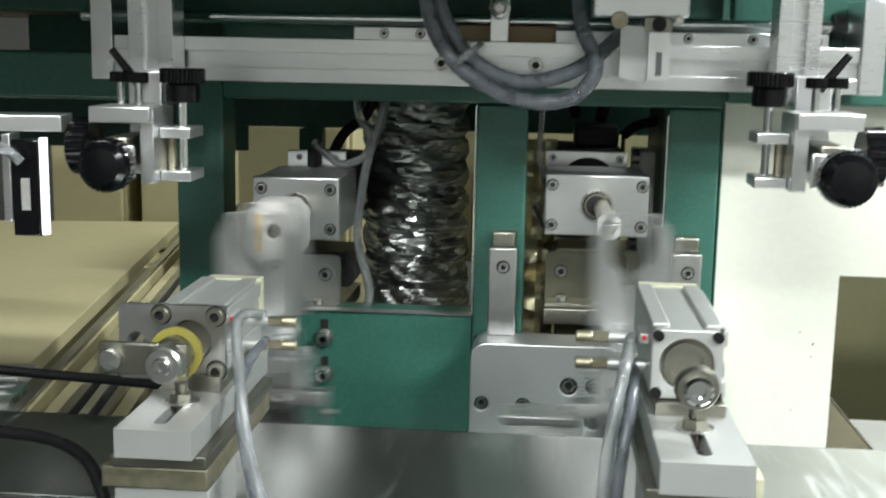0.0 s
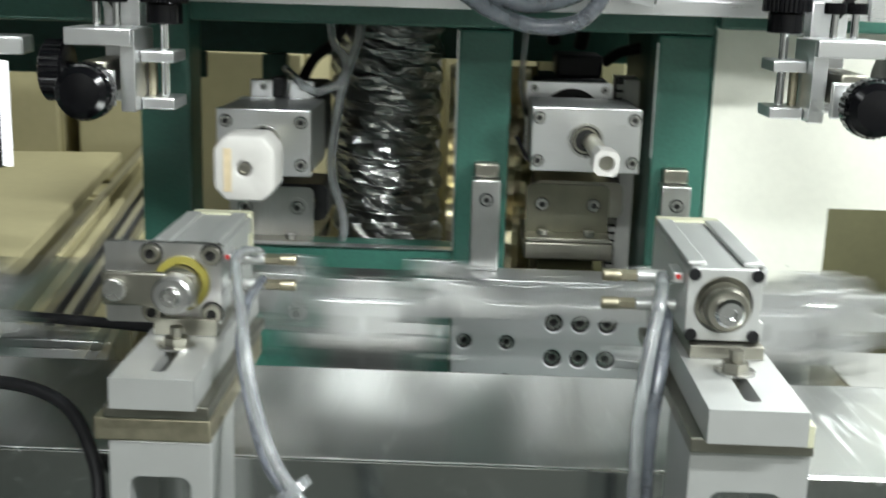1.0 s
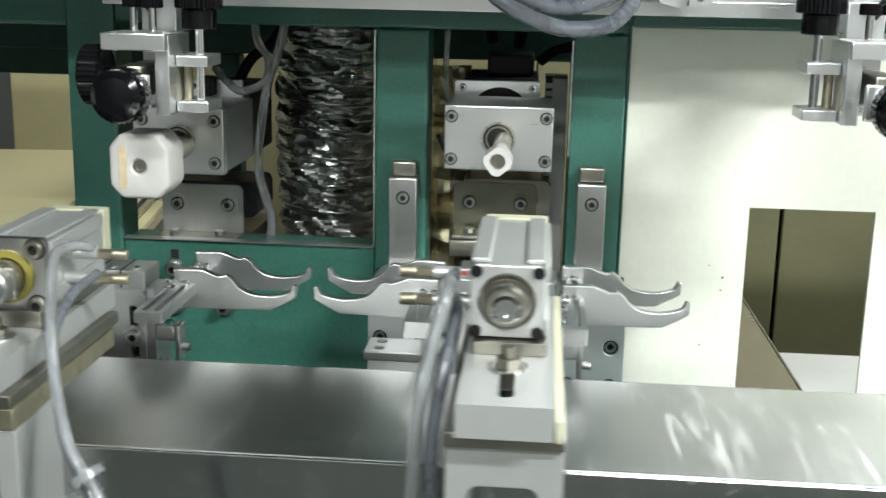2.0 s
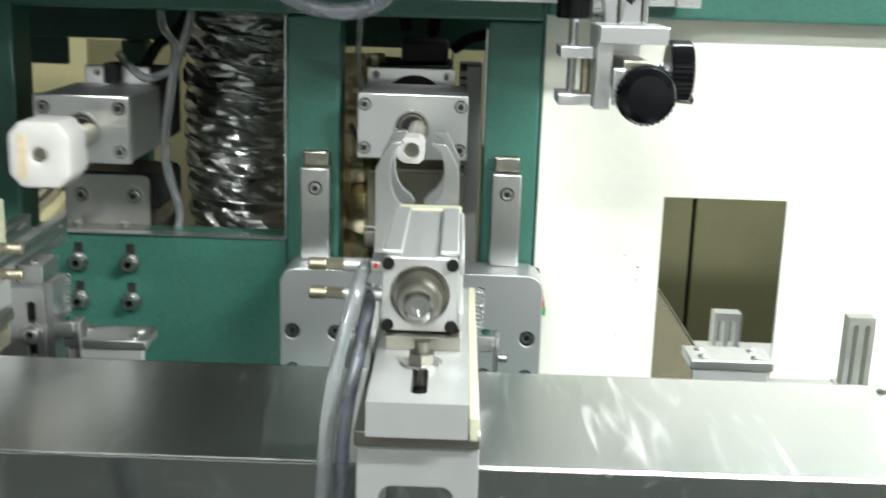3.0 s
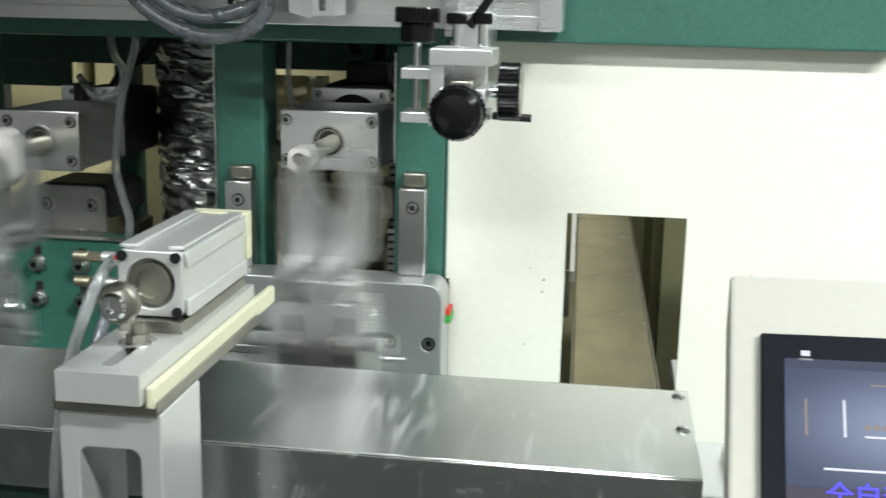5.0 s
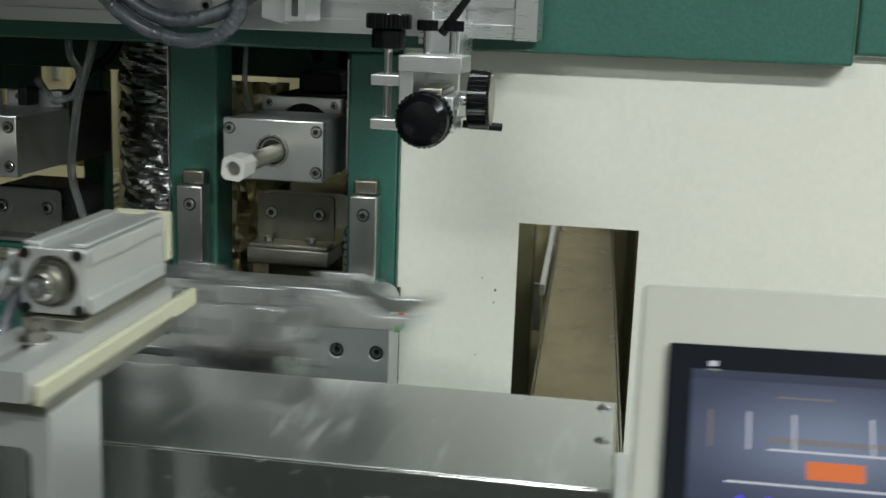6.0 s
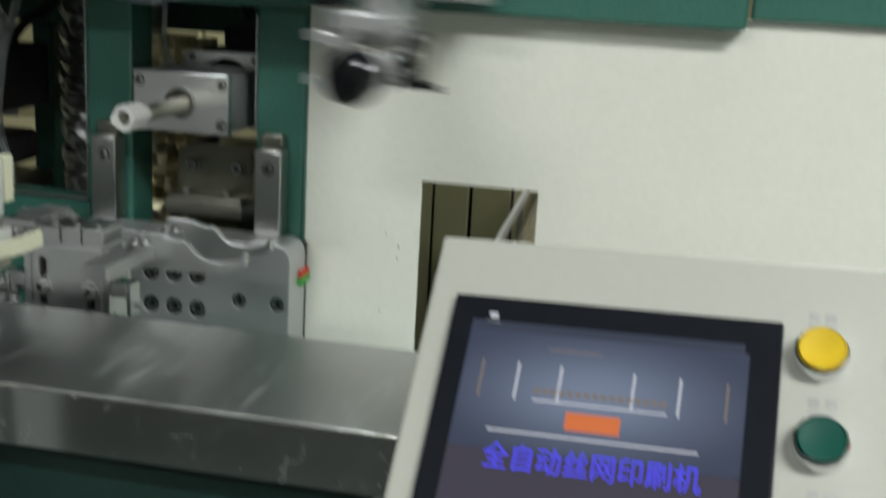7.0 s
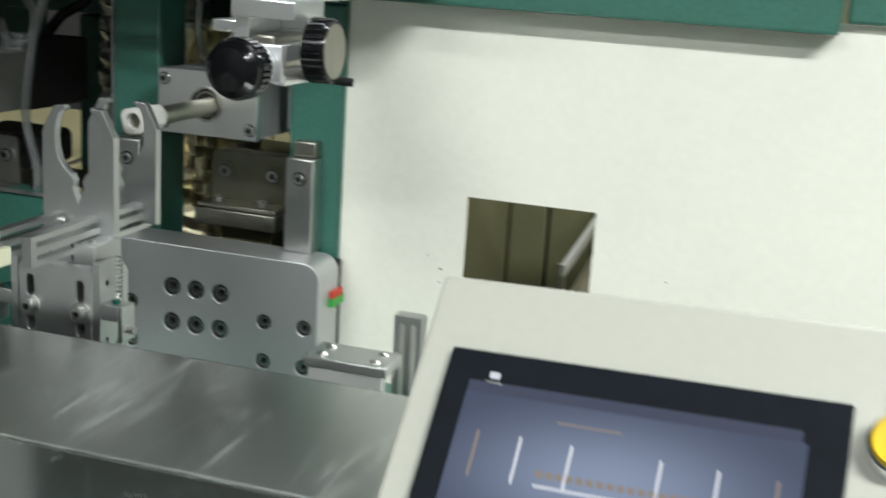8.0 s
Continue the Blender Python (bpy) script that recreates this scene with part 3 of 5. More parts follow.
# ---- spindle heads ----
def spindle_head(x, z, yf, w, h, depth, wide):
    """The block with its bearing; the shaft is built apart and turns."""
    f = thing("spindle_head", "silver square spindle head with bearing and four corner screws" if wide else
              "silver spindle head block, smaller, with dark grey sides", "spindle head", at=(x, yf, z))
    part("front_plate", box(-w / 2, w / 2, 0, 0.012, -h / 2, h / 2, 0.0012), ALU, f)
    part("housing", box(-w / 2 + 0.001, w / 2 - 0.001, 0.0122, depth, -h / 2 + 0.001, h / 2 - 0.001, 0.0015), ALU_BRUSHED, f)
    sx, sz = (0.045, 0.0205) if wide else (0.035, 0.020)
    for a in (-1, 1):
        for c in (-1, 1):
            # Black disc in place of the shade round a corner screw.
            part("screw_shade", rod((a * sx, -0.0002, c * sz), (a * sx, -0.0006, c * sz), 0.0061, 20), DARK, f)
            socket_screw(a * sx, -0.0004, c * sz, 0.0052, 0.0026, f)
    r = 0.0165
    part("bearing_seat", rod((0, -0.0003, 0), (0, -0.001, 0), r, 36), DARK, f)
    part("bearing_ring", ring((0, -0.0008, 0), (0, -0.003, 0), r, r - 0.0022, 36), SCREW, f)
    part("bearing_ring", ring((0, -0.0008, 0), (0, -0.0022, 0), r - 0.004, r - 0.006, 36), STEEL_DULL, f)
    if wide:
        part("rear_plate", slab(round_rect(-0.052, 0.038, -0.04, 0.043, 0.002), 0.128, 0.14, [disc(-0.004, 0.004, 0.033, 36)]), ALU, f)
        part("motor_flange", ring((-0.004, 0.138, 0.004), (-0.004, 0.150, 0.004), 0.0328, 0.022, 36), MOTOR, f)
        part("motor_hub", rod((-0.004, 0.142, 0.004), (-0.004, 0.152, 0.004), 0.0225, 30), STEEL, f)
        part("motor", box(-0.045, 0.035, 0.1505, 0.26, -0.04, 0.045, 0.004), MOTOR, f, "black motor")
        part("plug", box(-0.02, 0.03, 0.16, 0.22, 0.0455, 0.07, 0.004), RUBBER, f)
        for a, c in ((-0.044, 0.036), (0.030, 0.036)):
            socket_screw(a, 0.128, c, 0.0035, 0.002, f)
        part("spacer", box(-0.05, 0.036, depth + 0.0005, 0.1275, -0.030, 0.024, 0.002), MOTOR, f)
    else:
        part("rear_plate", box(-0.035, 0.03, 0.125, 0.132, 0.0, 0.047, 0.001), ALU, f)
        part("top_clip", box(-0.008, 0.004, 0.098, 0.124, 0.032, 0.052, 0.002), RUBBER, f)
        part("neck", box(-0.03, 0.03, depth + 0.0005, 0.1245, -0.03, 0.028, 0.002), MOTOR, f)
        part("motor", box(-0.035, 0.035, 0.1325, 0.24, -0.035, 0.04, 0.004), MOTOR, f, "black motor")
        for a in (-0.022, 0.018):
            socket_screw(a, 0.125, 0.040, 0.003, 0.002, f)
    return f


HEAD_R = spindle_head(0.1235, 1.2205, -0.037, 0.1035, 0.0615, 0.105, True)
HEAD_L = spindle_head(-0.178, 1.2130, -0.070, 0.0875, 0.0625, 0.118, False)


def shaft_right():
    s = part("shaft", rod((0, -0.0012, 0), (0, -0.112, 0), 0.0082, 28, bev=0.0008), SHAFT, HEAD_R, "turned steel shaft")
    tip = bmesh.new()
    prof = [(0.0088, 0.0), (0.0108, 0.006), (0.0112, 0.018), (0.0112, 0.040), (0.0068, 0.040), (0.0066, 0.028)]
    rows = []
    for r, d in prof:
        n = 24
        sq = []
        for i in range(n):
            a = 2 * math.pi * i / n
            flat = min(1 / max(abs(math.cos(a)), 1e-6), 1 / max(abs(math.sin(a)), 1e-6))
            rr = r * (1 if r < 0.0105 else min(flat, 1.16) * 0.95)
            sq.append(tip.verts.new((rr * math.cos(a), -0.094 - d, rr * math.sin(a))))
        rows.append(sq)
    for u, v in zip(rows, rows[1:]):
        for i in range(24):
            tip.faces.new((u[i], u[(i + 1) % 24], v[(i + 1) % 24], v[i]))
    tip.faces.new(rows[-1])
    tip.faces.new(rows[0][::-1])
    part("sleeve", tip, NYLON, s, "white nylon sleeve")
    part("core", rod((0, -0.1225, 0), (0, -0.129, 0), 0.0064, 20), STEEL_DULL, s)
    return s


def shaft_left():
    s = part("shaft", rod((0, -0.0012, 0), (0, -0.092, 0), 0.0095, 28), SHAFT, HEAD_L, "turned steel shaft")
    out = [(0.0255 * x, 0.0275 * z) for x, z in ((-0.6, -1), (0.6, -1), (1, -0.62), (1, 0.55), (0.62, 1), (-0.62, 1), (-1, 0.6), (-1, -0.6))]
    cup = slab(out, -0.132, -0.086, [disc(0, 0, 0.0055, 18)])
    rim = [e for e in cup.edges if len(e.link_faces) == 2 and e.calc_face_angle(0) > 0.4]
    bmesh.ops.bevel(cup, geom=rim, offset=0.0040, segments=3, affect="EDGES", profile=0.5)
    part("cup", cup, NYLON, s, "thick white nylon cup")
    part("wear_mark", box(-0.0165, -0.010, -0.1326, -0.1321, -0.019, 0.017), NYLON_STAIN, s)
    part("cap_screw", lathe([(0.0054, 0), (0.0054, 0.004), (0.0035, 0.0042), (0.003, 0.002)], (0, -0.126, 0), (0, -1, 0), 18), STEEL_DULL, s)
    return s


SHAFT_R = shaft_right()
SHAFT_L = shaft_left()


def head_bracket(x, z, y, mat):
    f = thing("head_bracket", "folded metal bracket with two round bolts below a spindle head", "bracket", "head brackets")
    part("face", slab(round_rect(x - 0.0435, x + 0.0435, z - 0.030, z + 0.021, 0.007, corners=(0, 0, 1, 1)), y, y + 0.004), mat, f)
    for a in (-0.027, 0.027):
        part("boss", rod((x + a, y, z), (x + a, y - 0.0015, z), 0.0105, 24), mat, f)
        socket_screw(x + a, y - 0.0015, z, 0.0062, 0.003, f)
    part("foot", box(x - 0.0435, x + 0.0435, y - 0.03, y - 0.0005, z - 0.034, z - 0.030, 0.0008), STEEL_DULL, f)
    for a in (-0.026, 0.022):
        part("foot_bolt", rod((x + a, y - 0.016, z - 0.0298), (x + a, y - 0.016, z - 0.0245), 0.0055, 8), SCREW, f)
    part("carrier", slab(round_rect(x - 0.036, x + 0.058, z - 0.014, z + 0.024, 0.009), y + 0.0045, y + 0.075,
                         [disc(x + 0.034, z + 0.004, 0.011, 24)]), MOTOR if mat is STEEL else STEEL_DULL, f)
    part("slide_body", box(x - 0.045, x + 0.046, y - 0.034, y + 0.13, z - 0.052, z - 0.0345, 0.0015), STEEL_DULL, f)
    part("pillar", box(x - 0.03, x + 0.03, y - 0.005, y + 0.1, 0.6005, z - 0.0525, 0.002), CREAM_IN, f)
    return f


head_bracket(0.1185, 1.1385, 0.066, OLIVE_STEEL)
head_bracket(-0.190, 1.130, 0.044, STEEL)

# ---- foil duct, tubing and cable trunk behind the frame ----
def foil_duct():
    """A crumpled spiral duct that bulges between its wire turns."""
    b = bmesh.new()
    n, rows, r0 = 80, 300, 0.064
    z0, z1 = 0.62, 1.50
    grid = []
    for j in range(rows + 1):
        z = z0 + (z1 - z0) * j / rows
        ringv = []
        for i in range(n):
            a = 2 * math.pi * i / n
            ph = ((z - z0) / 0.031 + 0.5 * a / math.pi) % 1.0
            bulge = 0.0065 * (math.sin(math.pi * ph) ** 0.6) - 0.004
            lean = z * 60.0 + 2.2 * math.cos(a + 0.6)
            p = Vector((math.cos(a) * 1.6, math.sin(a) * 1.6, lean * 1.3))
            q = Vector((math.cos(a) * 2.5 + 4, math.sin(a) * 2.5, lean * 3.0))
            crease = abs(noise.noise(p)) * 0.0080 + abs(noise.noise(q)) * 0.0050
            r = r0 + bulge - crease
            ringv.append(b.verts.new((-0.079 + r * math.cos(a) + 0.006 * math.sin(9 * z), 0.22 + r * math.sin(a), z)))
        grid.append(ringv)
    for u, v in zip(grid, grid[1:]):
        for i in range(n):
            b.faces.new((u[i], u[(i + 1) % n], v[(i + 1) % n], v[i]))
    f = thing("foil_duct", "crumpled silver foil spiral duct behind the frame", "duct")
    part("foil_skin", b, FOIL, f)
    helix = [(-0.079 + 0.0645 * math.cos(-0.4 * k) + 0.006 * math.sin(9 * (0.63 + 0.031 * 0.4 * k / (2 * math.pi))), 0.22 + 0.0645 * math.sin(-0.4 * k), 0.63 + 0.031 * 0.4 * k / (2 * math.pi)) for k in range(430)]
    part("spiral_wire", tube(helix, 0.0011, 6, 1), FOIL, f, "spiral support wire under the foil")
    return f


foil_duct()


def foil_wrap(x0, x1, y, z0, z1, mat, label):
    b = bmesh.new()
    nx, nz = 14, 46
    g = [[b.verts.new((x0 + (x1 - x0) * i / nx,
                       y + 0.020 * noise.noise(Vector((i * 0.45, j * 0.33, x0 * 9))) + 0.011 * noise.noise(Vector((i * 1.3, j * 1.1, 3))),
                       z0 + (z1 - z0) * j / nz)) for i in range(nx + 1)] for j in range(nz + 1)]
    for j in range(nz):
        for i in range(nx):
            b.faces.new((g[j][i], g[j][i + 1], g[j + 1][i + 1], g[j + 1][i]))
    grown = bmesh.ops.extrude_face_region(b, geom=b.faces[:])
    bmesh.ops.translate(b, vec=(0, 0.002, 0), verts=[v for v in grown["geom"] if isinstance(v, bmesh.types.BMVert)])
    return solid("foil_sheet", b, mat, label, "foil")


foil_wrap(-0.010, 0.085, 0.145, 0.62, 1.275, FOIL_WARM, "creased silver foil sheet tinted with beige reflections, behind the post")


def tubing(name, pts, r, mat, label, category="tube", group=""):
    return solid(name, tube(pts, r, 18), mat, label, category, group)


tubing("air_tube", [(-0.130, 0.05, 1.40), (-0.128, 0.035, 1.312), (-0.114, 0.03, 1.285), (-0.118, 0.03, 1.262), (-0.140, 0.03, 1.252), (-0.155, 0.04, 1.256), (-0.178, 0.06, 1.272)],
       0.0042, HOSE, "bent translucent grey air tube above the spindle head")
tubing("air_tube", [(-0.095, 0.05, 1.40), (-0.098, 0.03, 1.315), (-0.113, 0.03, 1.266), (-0.120, 0.03, 1.232), (-0.126, 0.03, 1.174), (-0.113, 0.03, 1.12), (-0.119, 0.035, 1.094), (-0.137, 0.06, 1.088)],
       0.0046, HOSE, "long translucent grey air tube hanging before the foil duct")
tubing("air_tube", [(0.066, 0.06, 1.40), (0.066, 0.05, 1.31), (0.064, 0.055, 1.27), (0.069, 0.07, 1.24), (0.072, 0.10, 1.225)],
       0.003, HOSE, "thin translucent tube beside the green post")
tubing("black_cable", [(-0.175, 0.12, 1.24), (-0.16, 0.14, 1.275), (-0.135, 0.16, 1.30), (-0.115, 0.17, 1.36), (-0.11, 0.18, 1.42)],
       0.006, RUBBER, "black motor cable rising behind the head", "cable")
tubing("black_cable", [(0.16, 0.17, 1.28), (0.175, 0.16, 1.292), (0.20, 0.15, 1.30), (0.25, 0.20, 1.315)],
       0.006, RUBBER, "black motor cable curving behind the post", "cable")
tubing("black_cable", [(0.060, 0.02, 1.215), (0.075, 0.02, 1.19), (0.10, 0.03, 1.182), (0.13, 0.04, 1.186), (0.15, 0.06, 1.20)],
       0.0022, RUBBER, "thin black lead under the spindle head", "cable")
tubing("black_cable", [(0.105, 0.20, 1.30), (0.10, 0.18, 1.34), (0.115, 0.17, 1.38), (0.11, 0.17, 1.44)],
       0.008, RUBBER, "thick black motor lead above the head", "cable")
tubing("black_cable", [(0.135, 0.20, 1.295), (0.14, 0.18, 1.34), (0.13, 0.17, 1.38), (0.135, 0.17, 1.44)],
       0.008, RUBBER, "thick black motor lead above the head", "cable")


def wire_trunk():
    f = thing("wiring_duct", "pale grey slotted cable trunking, upright behind the head", "duct")
    part("back", box(0.166, 0.190, 0.125, 0.13, 0.62, 1.27), DUCT, f)
    b = bmesh.new()
    for i in range(76):
        z = 0.62 + i * 0.0085
        box(0.166, 0.1738, 0.0955, 0.1, z, z + 0.0050, bm=b)
    tagged(part("finger", b, DUCT, f), kind="stuff")
    part("cover", box(0.174, 0.190, 0.0945, 0.1245, 0.62, 1.268, 0.001), DUCT, f)
    # Black fill that darkens the slots between the fingers.
    part("gap", box(0.167, 0.1738, 0.1005, 0.1245, 0.62, 1.268), DARK, f)
    return f


wire_trunk()

# ---- cylinder stands ----
def air_cylinder(x, z, yf, length, capped):
    """A square profile cylinder whose rod points to the front."""
    f = thing("air_cylinder", "silver square compact air cylinder with an end plate on a stand" if capped else
              "silver square compact air cylinder with dark corner bolts on a stand", "air cylinder", "air cylinders")
    h = 0.0198
    outline = round_rect(x - h, x + h, z - h, z + h, 0.004, 4)
    part("barrel", slab(outline, yf, yf + length, [disc(x, z, 0.0152, 32)] if not capped else [disc(x, z, 0.0135, 32)], bev=0.0008), ALU_WHITE, f)
    for a in (-1, 1):
        part("rib", box(x + a * 0.0148 - 0.005, x + a * 0.0148 + 0.005, yf + 0.004, yf + length - 0.004, z + h + 0.0002, z + h + 0.0028, 0.001), ALU_WHITE, f)
    for c in (-1, 1):
        part("side_rib", box(x + h + 0.0002, x + h + 0.0028, yf + 0.004, yf + length - 0.004, z + c * 0.0148 - 0.005, z + c * 0.0148 + 0.005, 0.001), ALU_WHITE, f)
    part("inner_face", rod((x, yf + 0.012, z), (x, yf + 0.006, z), 0.0151 if not capped else 0.0134, 32), STEEL_DULL, f)
    part("bush", ring((x, yf + 0.0058, z), (x, yf + 0.001, z), 0.0125, 0.0095, 30), STEEL_DULL, f)
    for a in (-1, 1):
        for c in (-1, 1):
            part("corner_bolt", rod((x + a * 0.0165, yf - 0.0002, z + c * 0.0165), (x + a * 0.0165, yf - 0.002, z + c * 0.0165), 0.0032, 18), RUBBER if not capped else SCREW, f)
    part("rear_head", box(x - 0.018, x + 0.021, yf + length + 0.0005, yf + length + 0.012, z - 0.012, z + 0.021, 0.001), IVORY, f, "ivory plastic end block")
    for c, r in ((0.007, 0.0037), (-0.009, 0.0037)):
        sx = -1 if not capped else 1
        part("fitting", rod((x + sx * 0.0202, yf + 0.03, z + c), (x + sx * 0.042, yf + 0.03, z + c), r, 18), ALU_WHITE, f, "white push-in fitting")
        part("throttle", rod((x + sx * 0.0422, yf + 0.03, z + c), (x + sx * 0.051, yf + 0.03, z + c), r * 0.9, 6), BRASS, f, "brass throttle screw")
        part("throttle_knob", rod((x + sx * 0.0512, yf + 0.03, z + c), (x + sx * 0.061, yf + 0.03, z + c), r * 0.95, 18, bev=0.0008), BRASS, f)
    sx = -1 if not capped else 1
    part("reed_switch", box(x + sx * 0.0202, x + sx * 0.0262, yf + 0.008, yf + 0.028, z + 0.009, z + 0.015, 0.001), ALU_WHITE, f)
    part("indicator", rod((x + sx * 0.0235, yf + 0.0078, z + 0.013), (x + sx * 0.0235, yf + 0.0068, z + 0.013), 0.0014, 12), LED_RED, f, "glowing red indicator")
    return f


CYL_R = air_cylinder(0.1495, 1.2045, -0.547, 0.118, False)
CYL_L = air_cylinder(-0.1515, 1.191, -0.484, 0.095, True)


def rod_end(x, z, yf, parent, plate):
    """The piston rod with its nut; it strokes along y. Poses are in its cylinder's space."""
    s = part("piston_rod", rod((x, yf + 0.0055, z), (x, yf - 0.010, z), 0.0078, 24), CHROME, parent, "polished piston rod")
    part("nut", lathe([(0.0112, 0), (0.0118, 0.002), (0.0118, 0.007), (0.0105, 0.009)], (x, yf - 0.003, z), (0, -1, 0), 24 if not plate else 28), STEEL_DULL, s)
    part("end_screw", lathe([(0.0078, 0), (0.0078, 0.004), (0.0062, 0.006), (0.0035, 0.006), (0.003, 0.003)], (x, yf - 0.012, z), (0, -1, 0), 20), CHROME, s)
    if plate:
        part("link_plate", box(x - 0.042, x + 0.012, yf - 0.0175, yf - 0.0125, z - 0.010, z + 0.010, 0.0015), STEEL_DULL, s)
        part("guide_screw", rod((x - 0.034, yf - 0.018, z), (x - 0.034, yf - 0.022, z), 0.0068, 18, bev=0.001), SCREW, s)
        part("wiper_ring", ring((x, yf + 0.0008, z), (x, yf - 0.002, z), 0.0162, 0.0118, 32), OLIVE, s, "olive yellow wiper ring")
        part("front_nut", lathe([(0.0100, 0), (0.0112, 0.001), (0.0112, 0.011), (0.0098, 0.0125), (0.006, 0.0125)], (x + 0.001, yf - 0.0178, z), (0, -1, 0), 28), STEEL, s)
        part("nut_screw", lathe([(0.0058, 0), (0.0058, 0.002), (0.0045, 0.0035), (0.0025, 0.0035), (0.002, 0.0015)], (x + 0.001, yf - 0.0302, z), (0, -1, 0), 18), SCREW, s)
        part("guide_pin", rod((x - 0.034, yf + 0.004, z + 0.0), (x - 0.034, yf - 0.0122, z + 0.0), 0.004, 18), CHROME, s)
    return s


ROD_R = rod_end(0.1495, 1.2045, -0.547, CYL_R, False)
ROD_L = rod_end(-0.1515, 1.191, -0.4905, CYL_L, True)
part("end_plate", slab(round_rect(-0.1965, -0.1285, 1.1665, 1.2145, 0.002), -0.4905, -0.4845,
                       [disc(-0.1515, 1.191, 0.0145, 30), disc(-0.1855, 1.191, 0.006, 18)]), STEEL, CYL_L, "brushed end plate")
for ex, ez in ((-0.169, 1.2085), (-0.134, 1.2085), (-0.134, 1.1735), (-0.169, 1.1735)):
    socket_screw(ex, -0.4906, ez, 0.0058, 0.004, CYL_L, 0, "plate_screw", STEEL_DULL)


def cylinder_stand(x0, x1, yf, yr, ztop, left):
    f = thing("cylinder_stand", "pale aluminium post with slotted top plate under an air cylinder", "stand", "cylinder stands")
    xm = (x0 + x1) / 2
    top = slab([(x0, 0), (x1, 0), (x1, yr - yf), (x0, yr - yf)], 0, 0.017,
               [round_rect(xm - 0.004, xm + 0.004, 0.012, 0.055, 0.0035, 4)])
    bmesh.ops.transform(top, matrix=Matrix(((1, 0, 0, 0), (0, 0, 1, yf), (0, -1, 0, ztop), (0, 0, 0, 1))), verts=top.verts)
    part("top_plate", top, ALU_WHITE, f, "satin aluminium slotted plate")
    part("slot_floor", box(xm - 0.0035, xm + 0.0035, yf + 0.013, yf + 0.054, ztop - 0.0165, ztop - 0.012), DARK, f)
    part("clamp_stud", rod((xm, yf + 0.055, ztop - 0.01), (xm, yf + 0.055, ztop + 0.012), 0.0036, 18), STEEL_DULL, f)
    part("clamp_nut", rod((xm, yf + 0.055, ztop + 0.0005), (xm, yf + 0.055, ztop + 0.006), 0.007, 6), STEEL_DULL, f)
    part("washer", rod((xm, yf + 0.055, ztop + 0.0001), (xm, yf + 0.055, ztop + 0.0012), 0.0105, 24), SCREW, f)
    part("saddle", box(x0 + 0.004, x1 - 0.004, yf + 0.075, yr - 0.004, ztop + 0.0002, ztop + (0.0072 if not left else 0.0105), 0.0005), STEEL_DULL, f)
    zb = ztop - 0.0175
    part("base_plate", box(x0 - 0.006, x1 + 0.006, yf + 0.008, yr - 0.01, zb - 0.008, zb, 0.001), STEEL_DULL, f, "dull steel shim plate")
    if left:
        part("lower_plate", box(x0 - 0.012, x1 + 0.006, yf + 0.01, yr - 0.02, zb - 0.0215, zb - 0.0085, 0.001), BRASS, f, "brassy spacer plate")
        zb -= 0.0135
    else:
        part("side_bar", box(x1 + 0.0005, x1 + 0.0052, yf + 0.006, yr + 0.032, zb - 0.0030, zb + 0.009, 0.001), IVORY, f, "ivory plastic bar")
    yp0, yp1 = yf + 0.012, yf + 0.072
    zt = zb - 0.0085
    win = round_rect(x0 + 0.006, x1 - 0.006, 0.95, zt - 0.021, 0.006, 4)
    post = slab(round_rect(x0 - 0.005, x1 + 0.006, 0.9005, zt, 0.001, 2), yp0, yp1, [win], bev=0.0008)
    part("post", post, ALU_WHITE, f, "pale painted aluminium post with a window")
    return f


cylinder_stand(0.1285, 0.1755, -0.628, -0.43, 1.1765, False)
cylinder_stand(-0.1715, -0.1265, -0.571, -0.385, 1.1605, True)


def stand_tubes():
    a = thing("air_tube_pair", "two translucent air tubes hanging from the cylinder, tied by a strap", "air tubes")
    part("tube", tube([(-0.113, -0.454, 1.202), (-0.118, -0.48, 1.208), (-0.1185, -0.50, 1.205), (-0.109, -0.53, 1.182), (-0.100, -0.55, 1.150), (-0.085, -0.57, 1.118), (-0.067, -0.58, 1.095), (-0.05, -0.59, 1.06), (-0.04, -0.60, 1.0)], 0.0033, 18), HOSE, a)
    part("tube", tube([(-0.111, -0.454, 1.185), (-0.114, -0.49, 1.18), (-0.112, -0.52, 1.165), (-0.104, -0.54, 1.140), (-0.091, -0.56, 1.112), (-0.073, -0.575, 1.092), (-0.056, -0.585, 1.058), (-0.046, -0.595, 1.0)], 0.0030, 18), HOSE_DARK, a)
    part("strap", ring((-0.075, -0.578, 1.107), (-0.072, -0.579, 1.103), 0.0105, 0.0085, 22), HOSE, a)
    b = thing("air_tube_pair", "two grey air tubes hanging close beside the cylinder stand", "air tubes")
    part("tube", tube([(0.121, -0.517, 1.211), (0.1195, -0.53, 1.213), (0.116, -0.545, 1.203), (0.110, -0.558, 1.178), (0.1055, -0.57, 1.148), (0.104, -0.58, 1.115), (0.103, -0.585, 1.08), (0.104, -0.59, 0.98), (0.106, -0.59, 0.905)], 0.0037, 18), HOSE, b)
    part("tube", tube([(0.121, -0.517, 1.195), (0.122, -0.535, 1.192), (0.119, -0.548, 1.175), (0.1145, -0.56, 1.150), (0.112, -0.567, 1.12), (0.112, -0.57, 1.08), (0.113, -0.57, 0.98), (0.114, -0.57, 0.905)], 0.0038, 18), HOSE_DARK, b)
    return a, b


